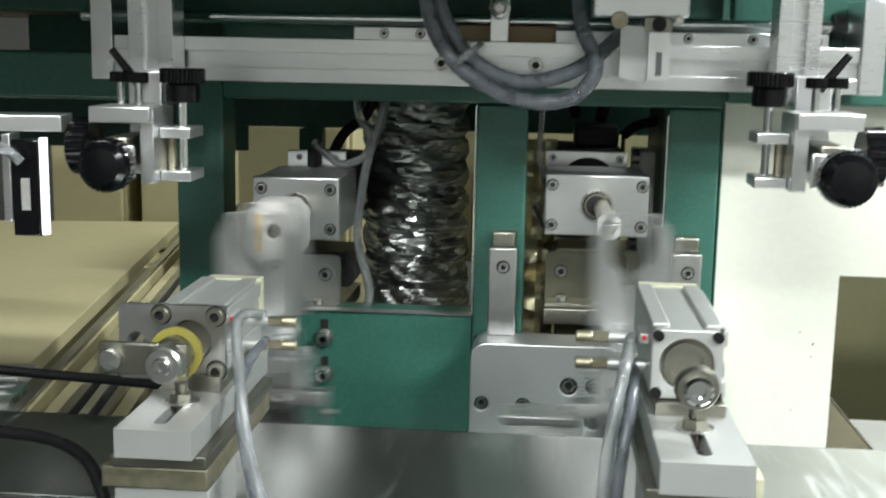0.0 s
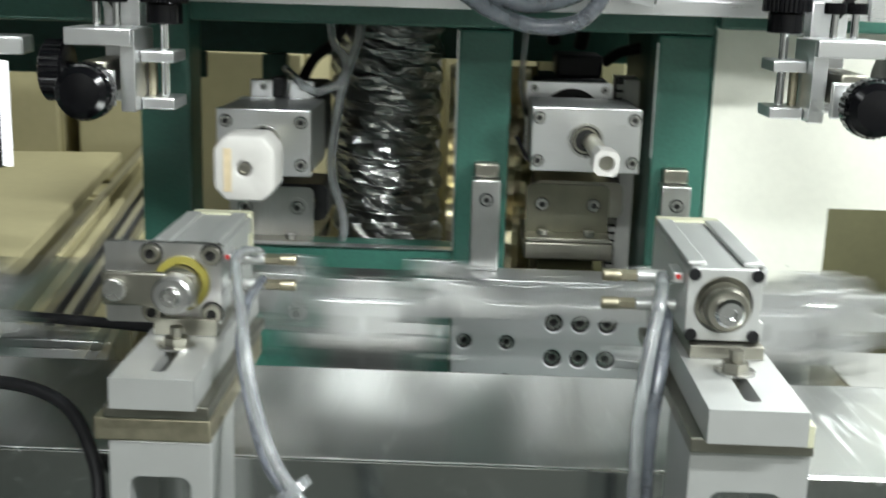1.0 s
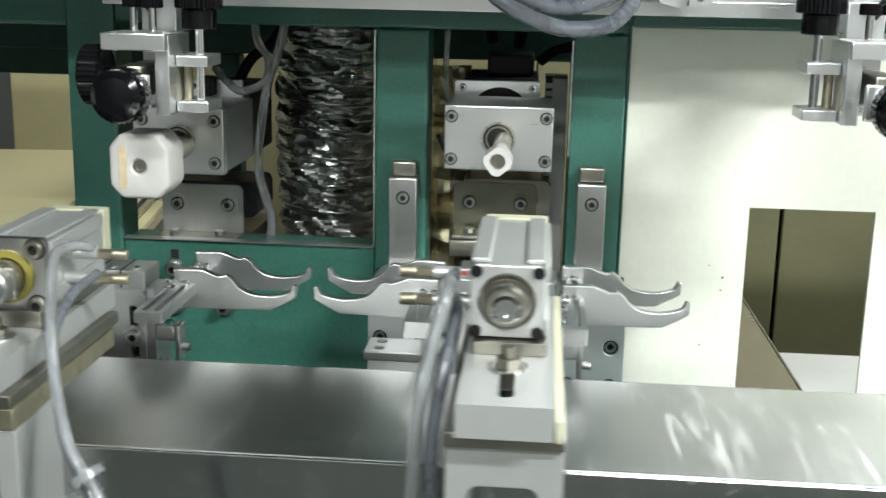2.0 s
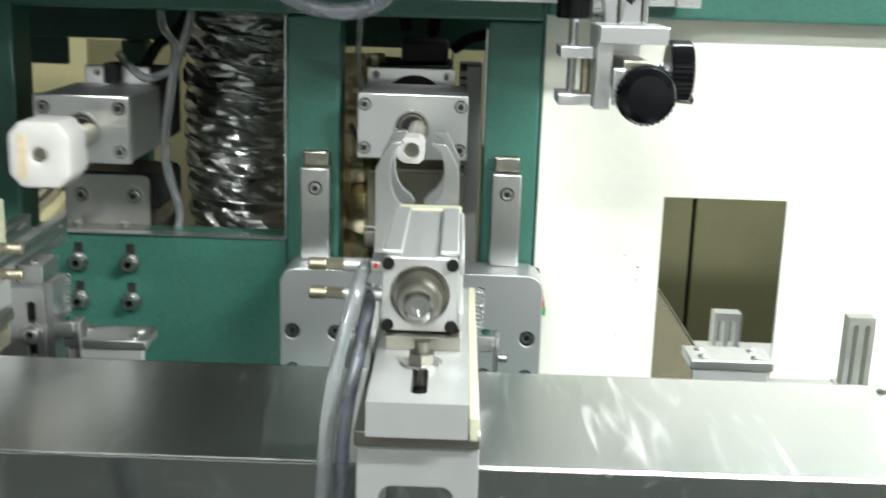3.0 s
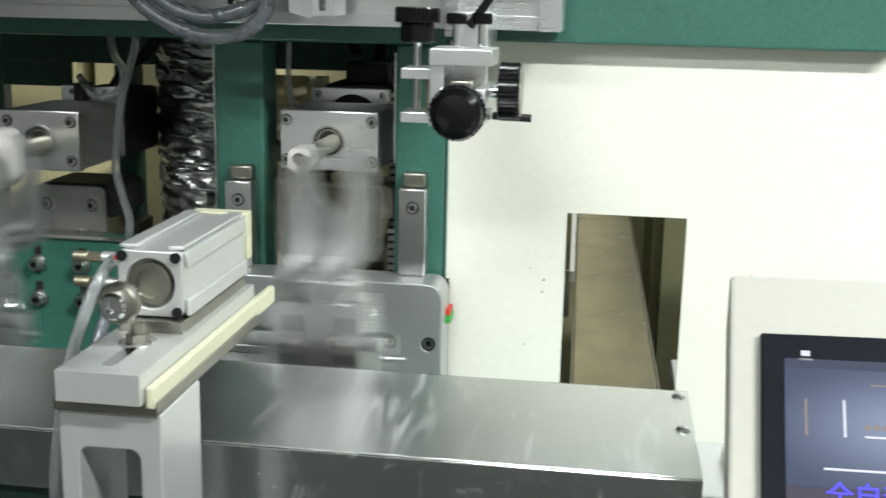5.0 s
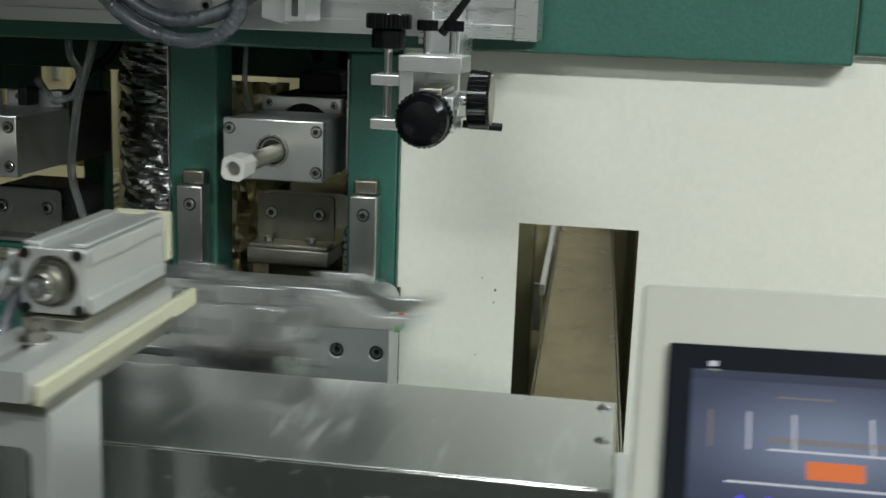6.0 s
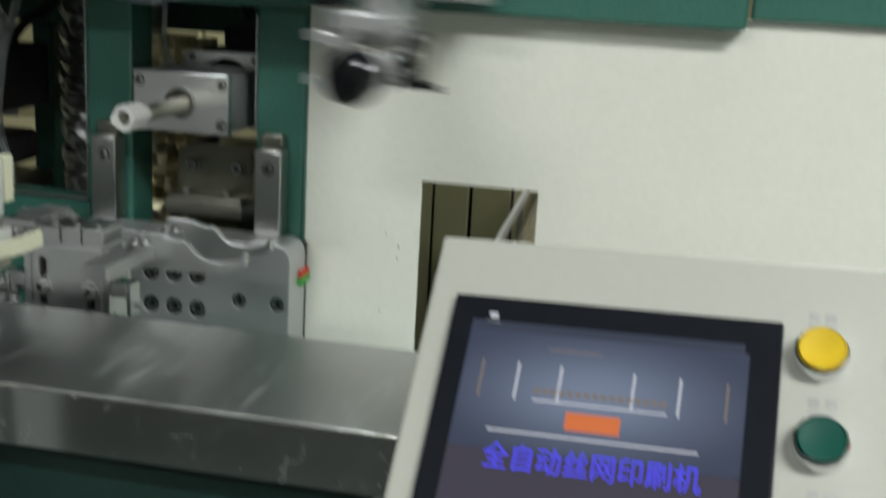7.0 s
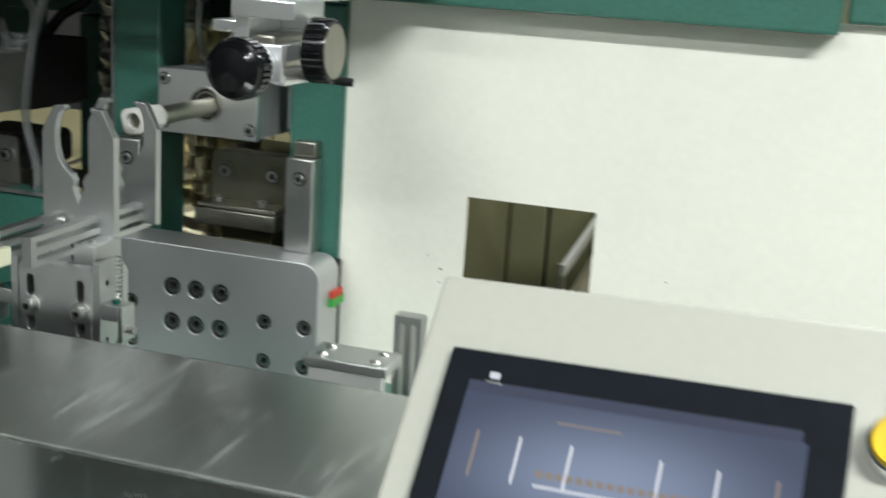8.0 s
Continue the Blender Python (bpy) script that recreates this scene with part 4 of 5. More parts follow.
stand_tubes()
tubing("black_cable", [(-0.62, -0.42, 1.097), (-0.45, -0.43, 1.10), (-0.30, -0.45, 1.112), (-0.235, -0.47, 1.108), (-0.205, -0.50, 1.085), (-0.195, -0.52, 1.06), (-0.19, -0.53, 1.02)],
       0.0042, RUBBER, "thick black cable bending down over the cover", "cable")
tubing("black_cable", [(-0.75, -0.12, 1.05), (-0.52, -0.20, 1.092), (-0.40, -0.24, 1.093), (-0.28, -0.28, 1.10), (-0.20, -0.33, 1.112)],
       0.0042, RUBBER, "thick black cable lying behind the cover", "cable")
solid("cable_plug", rod((-0.19, -0.532, 1.03), (-0.19, -0.54, 0.9), 0.011, 20, bev=0.001), BLUE, "blue plastic cable plug", "plug")

# ---- transfer carriage and grippers ----
PITCH = 0.310


def fork_outline(side):
    """One jaw plate, closed; its hollow looks to the middle."""
    pts = [(-0.0155, -0.006), (0.0165, -0.006), (0.0165, 0.072), (0.0105, 0.084), (0.0060, 0.092), (-0.0035, 0.093),
           (-0.0045, 0.0905), (0.0015, 0.087), (0.0040, 0.080), (0.0052, 0.070), (0.0045, 0.060), (0.0022, 0.052),
           (-0.002, 0.046), (-0.0085, 0.041), (-0.0115, 0.036), (-0.0100, 0.031), (-0.0125, 0.024), (-0.0155, 0.017)]
    return [(side * x, z) for x, z in pts]


def jaw(parent, side, forks, half=0.004):
    """A swinging jaw: slotted bar with two hooked plates. Its pose is in its gripper's space."""
    slots = [round_rect(y0, y1, a, a + 0.0042, 0.0019, 3) for y0, y1 in ((-0.339, -0.195),) for a in (-0.0068, 0.0026)]
    bar = slab(round_rect(-0.345, -0.185, -0.011, 0.011, 0.001, 2), -half, half, slots)
    bmesh.ops.transform(bar, matrix=Matrix(((0, 1, 0, 0), (1, 0, 0, 0), (0, 0, 1, 0), (0, 0, 0, 1))), verts=bar.verts)
    j = part("jaw", bar, ALU_GRIP, parent, "swinging slotted aluminium bar")
    if forks:
        for y in (-0.258, -0.198):
            part("fork", slab(fork_outline(side), y - 0.0035, y + 0.0035, bev=0.0006), ALU_GRIP, j, "hooked aluminium plate")
            for z in (-0.0045, 0.0045):
                for dy in (-0.0085, 0.0085):
                    part("bar_screw", lathe([(0.0034, 0), (0.0034, 0.0025), (0.002, 0.0038)], (-side * (half + 0.0002), y + dy, z), (-side, 0, 0), 14), SCREW, j)
    return j


def gripper(forks, name_label, half=0.004):
    g = thing("transfer_gripper", name_label, "gripper", "grippers on the transfer carriage")
    slot = [round_rect(a - 0.0032, a + 0.0032, z, z + 0.016, 0.003, 4) for a in (-0.0215, 0.0215) for z in (1.076, 1.103)]
    part("base_plate", slab(round_rect(-0.0315, 0.0315, 1.046, 1.130, 0.006, 5, (0, 0, 1, 1)), -0.3035, -0.2955, slot, bev=0.0008), ALU_GRIP, g)
    for a in (-0.0215, 0.0215):
        part("slot_back", box(a - 0.004, a + 0.004, -0.2954, -0.2945, 1.07, 1.122), DARK, g)
        socket_screw(a, -0.3036, 1.095, 0.0052, 0.006, g, 0.0085, "clamp_screw")
    part("pivot_block", box(-0.028, 0.028, -0.2940, -0.258, 1.046, 1.1445, 0.0012), ALU_GRIP, g)
    for a in (-0.0105, 0.0085):
        part("groove", box(a, a + 0.0014, -0.2946, -0.2585, 1.131, 1.1449), DARK, g)
    for a in (-0.020, 0.0, 0.019):
        part("block_screw", lathe([(0.0032, 0), (0.0030, 0.0008), (0.0014, 0.0018)], (a, -0.284, 1.1445), (0, 0, 1), 14), SCREW, g)
    for side in (-1, 1):
        cheek = slab([(-0.3035, 1.046), (-0.266, 1.046), (-0.266, 1.122), (-0.276, 1.134), (-0.3035, 1.134)], -0.0032, 0.0032,
                     [disc(-0.294, z, 0.0022, 12) for z in (1.062, 1.074, 1.118)] + [disc(-0.279, 1.068, 0.0022, 12)], bev=0.0006)
        bmesh.ops.transform(cheek, matrix=Matrix(((0, 1, 0, side * 0.0352), (1, 0, 0, 0), (0, 0, 1, 0), (0, 0, 0, 1))), verts=cheek.verts)
        part("side_cheek", cheek, ALU_GRIP, g)
        part("return_spring", tube([(side * 0.0425 + 0.0028 * math.cos(k * 0.785), -0.285 + 0.0028 * math.sin(k * 0.785), 1.1045 + k * 0.00042) for k in range(80)], 0.0007, 6, 1), CHROME, g, "small coiled return spring")
        part("stop_block", box(side * 0.0387, side * 0.0530, -0.303, -0.286, 1.092, 1.104, 0.0010), ALU_GRIP, g, "small stop block")
        part("stop_flange", box(side * 0.0532, side * 0.0570, -0.303, -0.286, 1.076, 1.104, 0.0008), ALU_GRIP, g)
        part("bumper", rod((side * 0.047, -0.295, 1.1042), (side * 0.047, -0.295, 1.1065), 0.0030, 14), BTN_GREEN, g, "green rubber bumper")
        part("stop_screw", rod((side * 0.0572, -0.297, 1.086), (side * 0.0635, -0.297, 1.086), 0.0030, 14), SCREW, g)
    jl, jr = jaw(g, -1, forks, half), jaw(g, 1, forks, half)
    return g, jl, jr


GRIP = [gripper(True, "aluminium gripper with hooked plates on the transfer carriage"),
        gripper(True, "aluminium gripper with hooked plates at the delivery end", 0.006),
        gripper(False, "aluminium gripper base with bare slotted bars on the transfer carriage")]
GRIP_X = [-0.165, 0.1445, -0.476]


def carriage():
    c = thing("transfer_carriage", "low aluminium transfer carriage sliding behind the sheet cover", "carriage")
    part("beam", box(-0.90, 0.10, -0.29, -0.25, 1.005, 1.0445, 0.002), ALU_GRIP, c)
    for x in (0.066, -0.402):
        part("pad", box(x - 0.031, x + 0.031, -0.300, -0.264, 1.083, 1.0905, 0.0012), ALU_GRIP, c, "flat aluminium pad with four screws")
        part("pad_block", box(x - 0.028, x + 0.028, -0.298, -0.2905, 1.0, 1.0828, 0.001), ALU_WHITE, c)
        for a in (-0.020, 0.020):
            for y in (-0.291, -0.274):
                part("pad_screw", lathe([(0.0042, 0), (0.004, 0.001), (0.0022, 0.0022)], (x + a, y, 1.0905), (0, 0, 1), 16), SCREW, c)
    return c


CARRIAGE = carriage()
solid("carriage_rail", box(-1.2, 0.42, -0.30, -0.24, 0.9655, 1.0045, 0.003), STEEL_DULL, "steel guide rail under the transfer carriage", "rail")

# ---- printing carriage with its clamps ----
def star_knob(p, way, r, h, parent, stem=0.0):
    """A fluted black knob."""
    b = bmesh.new()
    m = Matrix.Translation(p) @ Vector(way).to_track_quat("Z", "Y").to_matrix().to_4x4()
    n = 128
    loops = []
    for rr, z in ((0.90, 0), (1.0, 0.06), (1.0, 0.9), (0.92, 1.0)):
        loops.append([b.verts.new(m @ Vector((r * rr * (1 - 0.04 * (math.cos(32 * 2 * math.pi * i / n) > 0.2)) * math.cos(2 * math.pi * i / n),
                                               r * rr * (1 - 0.04 * (math.cos(32 * 2 * math.pi * i / n) > 0.2)) * math.sin(2 * math.pi * i / n), z * h))) for i in range(n)])
    for u, v in zip(loops, loops[1:]):
        for i in range(n):
            b.faces.new((u[i], u[(i + 1) % n], v[(i + 1) % n], v[i]))
    b.faces.new(loops[0][::-1])
    b.faces.new(loops[-1])
    return part("knob", b, BLACK, parent, "black fluted knob")


PRINT = thing("printing_carriage", "aluminium profile carriage with rail, chrome rod and two screen clamps", "carriage")


def profile_bar(name, x0, x1, y0, y1, z0, z1, along, label=""):
    """A square profile with an open groove on its front."""
    b = bmesh.new()
    if along == "x":
        h = (z1 - z0)
        box(x0, x1, y0, y1, z1 - 0.32 * h, z1, 0.0006, bm=b)
        box(x0, x1, y0, y1, z0, z0 + 0.32 * h, 0.0006, bm=b)
        box(x0, x1, y0 + 0.006, y1 - 0.001, z0 + 0.32 * h, z1 - 0.32 * h, bm=b)
    else:
        w = x1 - x0
        box(x0, x0 + 0.34 * w, y0, y1, z0, z1, 0.0006, bm=b)
        box(x1 - 0.34 * w, x1, y0, y1, z0, z1, 0.0006, bm=b)
        box(x0 + 0.34 * w, x1 - 0.34 * w, y0 + 0.006, y1 - 0.001, z0, z1, bm=b)
    return part(name, b, ALU, PRINT, label)


def clamp(x, y, z, side, reach=0.0):
    """A screen clamp: x, y, z of its round front knob; side 1 has the side knob to the right."""
    P = PRINT
    c = part("clamp", box(x - side * 0.031, x - side * 0.019, y + 0.030, y + 0.086, z - 0.018, z + 0.046, 0.001), ALU, P, "machined aluminium clamp")
    part("tongue", box(x - side * 0.058, x - side * 0.0315, y + 0.045, y + 0.085, z - 0.017, z - 0.008, 0.001), ALU, c)
    part("tongue", box(x - side * 0.058, x - side * 0.0315, y + 0.045, y + 0.085, z + 0.020, z + 0.029, 0.001), ALU, c)
    part("jack_screw", rod((x - side * 0.047, y + 0.062, z - 0.0078), (x - side * 0.047, y + 0.062, z + 0.075), 0.0036, 18), CHROME, c)
    part("inner_column", rod((x - side * 0.0355, y + 0.066, z - 0.0078), (x - side * 0.0355, y + 0.066, z + 0.0198), 0.0038, 18), BRASS, c)
    star_knob((x - side * 0.047, y + 0.062, z + 0.0662), (0, 0, 1), 0.0195, 0.013, c)
    part("knob_neck", rod((x - side * 0.047, y + 0.062, z + 0.050), (x - side * 0.047, y + 0.062, z + 0.066), 0.0145, 24, bev=0.001), BLACK, c)
    part("cheek", box(x - side * 0.0305, x + side * 0.022, y + 0.022, y + 0.075, z + 0.0335, z + 0.047, 0.001), ALU, c)
    b = box(x - side * 0.020, x + side * 0.018, y + 0.010, y + 0.016, z - 0.012, z + 0.016, 0.0015)
    part("yoke", b, ALU, c)
    part("yoke_arm", box(x + side * 0.0085, x + side * 0.018, y + 0.0165, y + 0.086, z + 0.004, z + 0.016, 0.001), ALU, c)
    part("yoke_arm", box(x + side * 0.0085, x + side * 0.018, y + 0.0165, y + 0.086, z - 0.014, z - 0.006, 0.001), ALU, c)
    part("slide_core", box(x - side * 0.0120, x + side * 0.0075, y + 0.018, y + 0.082, z - 0.004, z + 0.022, 0.002), STEEL_DULL, c, "dark dovetail slide")
    star_knob((x, y + 0.012 - reach, z), (0, -1, 0), 0.0222, 0.016, c)
    part("knob_dome", lathe([(0.0212, 0), (0.0200, 0.004), (0.015, 0.0078), (0.006, 0.0095), (0.001, 0.0098)], (x, y - 0.004 - reach, z), (0, -1, 0), 40), BLACK, c, "glossy black domed knob")
    if reach:
        part("slide_nose", rod((x, y + 0.0095, z), (x, y + 0.0125 - reach, z), 0.014, 24), ALU, c)
    star_knob((x + side * 0.026, y + 0.045, z + 0.012), (side, 0, 0), 0.0245, 0.018, c)
    part("side_spindle", rod((x + side * 0.0182, y + 0.045, z + 0.012), (x + side * 0.0258, y + 0.045, z + 0.012), 0.006, 18), CHROME, c)
    part("side_cap", rod((x + side * 0.0441, y + 0.045, z + 0.012), (x + side * 0.0448, y + 0.045, z + 0.012), 0.0205, 36), STEEL_DULL, c)
    part("lock_lever", rod((x + side * 0.019, y + 0.06, z - 0.010), (x + side * 0.052, y + 0.066, z - 0.012), 0.0034, 14, bev=0.0005), RUBBER, c)
    for a, t in ((-0.012, 0.0), (0.008, 0.012)):
        part("pin", rod((x + side * a, y + 0.05 + t, z + 0.0472), (x + side * a, y + 0.05 + t, z + 0.066), 0.0032, 18), CHROME, c)
        star_knob((x + side * a, y + 0.05 + t, z + 0.0662), (0, 0, 1), 0.0088, 0.009, c)
    part("lever", rod((x - side * 0.004, y + 0.075, z + 0.064), (x + side * 0.018, y + 0.07, z + 0.094), 0.0042, 14, r2=0.0032), RUBBER, c, "black clamping lever")
    part("hanger", box(x - side * 0.020, x + side * 0.010, y + 0.087, y + 0.098, z - 0.016, z + 0.075, 0.001), ALU, c)
    part("hanger_arm", box(x - side * 0.020, x + side * 0.010, y + 0.0985, y + 0.170, z + 0.0455, z + 0.075, 0.001), ALU, c)
    return c


profile_bar("cross_rail", -0.343, 0.349, -0.0895, -0.0505, 1.3405, 1.3815, "x", "grooved aluminium cross rail")
for ax in (0.3495, -0.343 - 0.0215):
    part("end_plate", box(ax, ax + 0.021, -0.093, -0.03, 1.34, 1.425, 0.001), ALU, PRINT)
part("guide_rod", rod((-0.392, -0.040, 1.401), (0.352, -0.040, 1.401), 0.0062, 28), CHROME, PRINT, "polished chrome guide rod")
part("rod_collar", ring((0.334, -0.040, 1.401), (0.346, -0.040, 1.401), 0.0125, 0.0064, 28), MOTOR, PRINT)
for a in (-0.031, 0.057):
    socket_screw(a, -0.0838, 1.361, 0.0066, 0.007, PRINT, 0, "rail_screw")
profile_bar("upright", -0.316, -0.2745, -0.127, -0.0905, 1.335, 1.484, "z", "upright aluminium profile")
profile_bar("upright", 0.268, 0.305, -0.127, -0.0905, 1.335, 1.484, "z", "upright aluminium profile")
clamp(0.300, -0.246, 1.282, 1, 0.025)
clamp(-0.292, -0.256, 1.275, -1)
part("rear_strip", box(-0.12, 0.33, -0.0485, -0.030, 1.372, 1.394, 0.001), ALU, PRINT)
part("wood_block", box(-0.02, 0.075, -0.06, -0.0487, 1.382, 1.397, 0.001), CARDBOARD, PRINT, "brown fibre block")
part("post_bracket", box(0.014, 0.031, -0.0905, -0.066, 1.3816, 1.47, 0.001), ALU, PRINT)
part("bracket_bolt", lathe([(0.010, 0), (0.010, 0.004), (0.006, 0.0055), (0.004, 0.003)], (0.0225, -0.0906, 1.412), (0, -1, 0), 24), SCREW, PRINT)
for a in (-0.09, -0.055, 0.10, 0.20, 0.26, 0.32):
    socket_screw(a, -0.0486, 1.388, 0.004, 0.003, PRINT)


def squeegee_unit():
    s = thing("squeegee_holder", "silver squeegee holder block with a slotted plate", "holder")
    part("body", box(0.105, 0.188, -0.150, -0.095, 1.405, 1.46, 0.002), ALU, s)
    part("side_plate", slab([(0.130, 1.353), (0.152, 1.348), (0.158, 1.396), (0.130, 1.398)], -0.147, -0.143), ALU_BRUSHED, s)
    part("fork_plate", slab([(0.1535, 1.351), (0.172, 1.351), (0.172, 1.392), (0.1535, 1.392)], -0.155, -0.105,
                            [round_rect(0.1595, 0.1655, 1.355, 1.375, 0.001, 2)]), ALU, s)
    part("neck", box(0.150, 0.174, -0.148, -0.112, 1.3925, 1.4045, 0.001), STEEL_DULL, s)
    part("thumb_screw", rod((0.162, -0.156, 1.399), (0.162, -0.152, 1.399), 0.006, 18), BLACK, s)
    part("bolt", rod((0.128, -0.156, 1.402), (0.128, -0.1505, 1.402), 0.0075, 20, bev=0.001), BRASS, s)
    part("bolt", rod((0.178, -0.156, 1.402), (0.178, -0.1505, 1.402), 0.0045, 20, bev=0.001), SCREW, s)
    return s


SQUEEGEE = squeegee_unit()


def spiral_hose():
    h = thing("spiral_hose", "smoky translucent looped hose tied with a clear strap", "hose")
    line = [(-0.048, -0.13, 1.48), (-0.042, -0.14, 1.42), (-0.026, -0.145, 1.378), (0.004, -0.15, 1.349), (0.048, -0.15, 1.331), (0.086, -0.15, 1.333), (0.106, -0.148, 1.350), (0.109, -0.143, 1.368), (0.098, -0.138, 1.392), (0.093, -0.13, 1.42), (0.093, -0.12, 1.45)]
    part("hose", tube(line, 0.0068, 18, 14, ribs=0.06, rib_every=3), HOSE_DARK, h)
    line2 = [(-0.036, -0.128, 1.48), (-0.030, -0.135, 1.42), (-0.014, -0.137, 1.382), (0.012, -0.138, 1.358), (0.045, -0.138, 1.347), (0.08, -0.135, 1.353), (0.105, -0.128, 1.366), (0.125, -0.122, 1.383), (0.14, -0.118, 1.40)]
    part("hose", tube(line2, 0.0068, 18, 14, ribs=0.06, rib_every=3), HOSE_DARK, h)
    part("strap", ring((-0.004, -0.144, 1.372), (-0.0005, -0.144, 1.368), 0.0165, 0.0145, 24), HOSE, h)
    return h


HOSE_LOOP = spiral_hose()

# ---- light sensor on the left arm ----
def light_sensor():
    s = thing("strip_sensor", "black sensor box with a glowing white strip under a silver arm", "sensor")
    part("arm", box(-0.60, -0.335, -0.262, -0.222, 1.3005, 1.314, 0.001, turn=Matrix.Rotation(radians(9), 4, "Z")), ALU, s)
    part("body", box(-0.374, -0.350, -0.25, -0.232, 1.213, 1.294, 0.0015), BLACK, s)
    part("strip", box(-0.3498, -0.3435, -0.25, -0.246, 1.2145, 1.296, 0.0008), LED_WHITE, s, "glowing white strip")
    part("bracket", box(-0.382, -0.3745, -0.25, -0.23, 1.225, 1.2985, 0.001), ALU, s)
    part("label", box(-0.366, -0.3585, -0.2505, -0.2502, 1.235, 1.262), INK, s, "small grey label")
    part("tube", tube([(-0.41, -0.262, 1.285), (-0.385, -0.264, 1.290), (-0.370, -0.262, 1.285), (-0.362, -0.258, 1.276)], 0.0042, 18), HOSE, s)
    part("post", box(-0.60, -0.58, -0.26, -0.24, 1.0885, 1.30, 0.001), ALU, s)
    return s


light_sensor()

# ---- control console ----
def console():
    u = Vector((0.9968, -0.0690, 0.040)).normalized()
    v = Vector((0.0, 0.68, 0.733))
    v = (v - v.dot(u) * u).normalized()
    n = u.cross(v)
    m = Matrix((u, v, n)).transposed().to_4x4()
    m.translation = (0.490, -0.458, 1.204)
    f = thing("control_console", "cream metal control console with a touch screen and push buttons", "control console")
    f.matrix_basis = m
    part("housing", box(0.0, 0.40, -0.30, 0.005, -0.075, 0.0, 0.003), CONSOLE, f)
    hm = part("touch_screen", box(0.018, 0.2070, -0.184, -0.037, 0.0002, 0.005, 0.0015), BEZEL, f, "dark touch screen with a lit picture")
    sx, sy = 0.0315, -0.0535
    z = 0.0051

    def pane(name, x0, x1, y0, y1, mat, lift, label=""):
        if lift > 0.0004:
            x0, x1 = 0.0865 + (x0 - 0.0857) * 0.91, 0.0865 + (x1 - 0.0857) * 0.91
            y0, y1 = y0 * 0.90, y1 * 0.90
            x0, x1 = x0 * 0.96, x1 * 0.96
        else:
            x0, x1 = x0 * 0.925, x1 * 0.925
        return part(name, box(sx + x0, sx + x1, sy - y1, sy - y0, z + lift, z + lift + 0.0002), mat, hm, label)

    pane("display", 0, 0.1685, 0, 0.1085, SCREEN, 0)
    pane("lit_field", 0.0, 0.1715, 0.006, 0.078, SCREEN_LIT, 0.0003)
    pane("lower_field", 0.0, 0.1715, 0.0785, 0.114, SCREEN_LOW, 0.0003)
    for x in (0.003, 0.027, 0.055, 0.102, 0.131, 0.160):
        pane("tick", x, x + 0.0016, 0.028, 0.053, LINE_WHITE if 0.01 < x < 0.15 else TEXT_TAN, 0.0006)
    for i in range(16):
        pane("caption_bar", 0.040 + i * 0.0054, 0.0437 + i * 0.0054, 0.044, 0.0475, TEXT_TAN, 0.0006)
    pane("rule", 0.040, 0.125, 0.0515, 0.0528, LINE_WHITE, 0.0006)
    pane("rule", 0.045, 0.08, 0.0165, 0.0175, TEXT_TAN, 0.0006)
    pane("orange_key", 0.063, 0.0975, 0.058, 0.0695, ORANGE, 0.0006, "orange screen key")
    pane("rule", 0.014, 0.1465, 0.0738, 0.0752, LINE_WHITE, 0.0006)
    curve = bpy.data.curves.new("lettering", "FONT")
    curve.body = "\u5168\u81ea\u52a8\u4e1d\u7f51\u5370\u5237\u673a"
    curve.size, curve.extrude, curve.align_x, curve.offset = 0.0172, 0.00008, "CENTER", 0.0001
    tmp = bpy.data.objects.new("lettering", curve)
    scene.collection.objects.link(tmp)
    me = bpy.data.meshes.new_from_object(tmp.evaluated_get(bpy.context.evaluated_depsgraph_get()))
    bpy.data.objects.remove(tmp)
    xs = [p.co.x for p in me.vertices]
    wide = max(xs) - min(xs)
    me.transform(Matrix.Translation((sx + 0.0802, sy - 0.0880, z + 0.0009)) @ Matrix.Diagonal((0.118 / wide, 0.95, 1, 1)))
    me.materials.clear()
    me.materials.append(TEXT_BLUE)
    word = new("lettering", me)
    word.parent = hm
    part("status_light", box(0.041, 0.046, -0.0515, -0.0482, 0.0051, 0.0056, 0.0002), LINE_WHITE, hm)
    part("mark", box(0.0395, 0.0475, -0.0545, -0.0532, 0.0051, 0.0053), INK, hm)
    part("sticker", box(0.178, 0.201, -0.182, -0.176, 0.0051, 0.0053), INK, hm)
    for x, y, mat, word_on in ((0.2275, -0.0545, YELLOW, "yellow"), (0.2295, -0.1065, BTN_GREEN, "green"), (0.2845, -0.0545, BTN_GREEN, "green"),
                               (0.2865, -0.1065, BTN_RED, "red"), (0.2315, -0.1585, BTN_GREEN, "green"), (0.2885, -0.1585, BTN_RED, "red")):
        b = part("push_button", lathe([(0.0150, 0.0002), (0.0150, 0.004), (0.0143, 0.0095), (0.0132, 0.0105)], (x, y, 0), (0, 0, 1), 36), CHROME, f, "chrome collared %s push button" % word_on)
        part("cap", lathe([(0.0131, 0.009), (0.0131, 0.0115), (0.0122, 0.0135), (0.0115, 0.0128), (0.004, 0.0120)], (x, y, 0), (0, 0, 1), 32), mat, b)
        for k, (w, dy) in enumerate(((0.006, 0.0245), (0.0115, 0.0185))):
            if k == 0:
                for d in (-0.0045, 0.0045):
                    part("caption", box(x + d - 0.0030, x + d + 0.0030, y + dy - 0.0028, y + dy + 0.0028, 0.0001, 0.0003), INK, f)
            else:
                part("caption", box(x - 0.0075, x + 0.0075, y + dy - 0.0012, y + dy + 0.0012, 0.0001, 0.0003), INK, f)
    post = part("pedestal", box(0.585, 0.72, -0.50, -0.38, 0.0, 1.10, 0.004), CREAM, f)
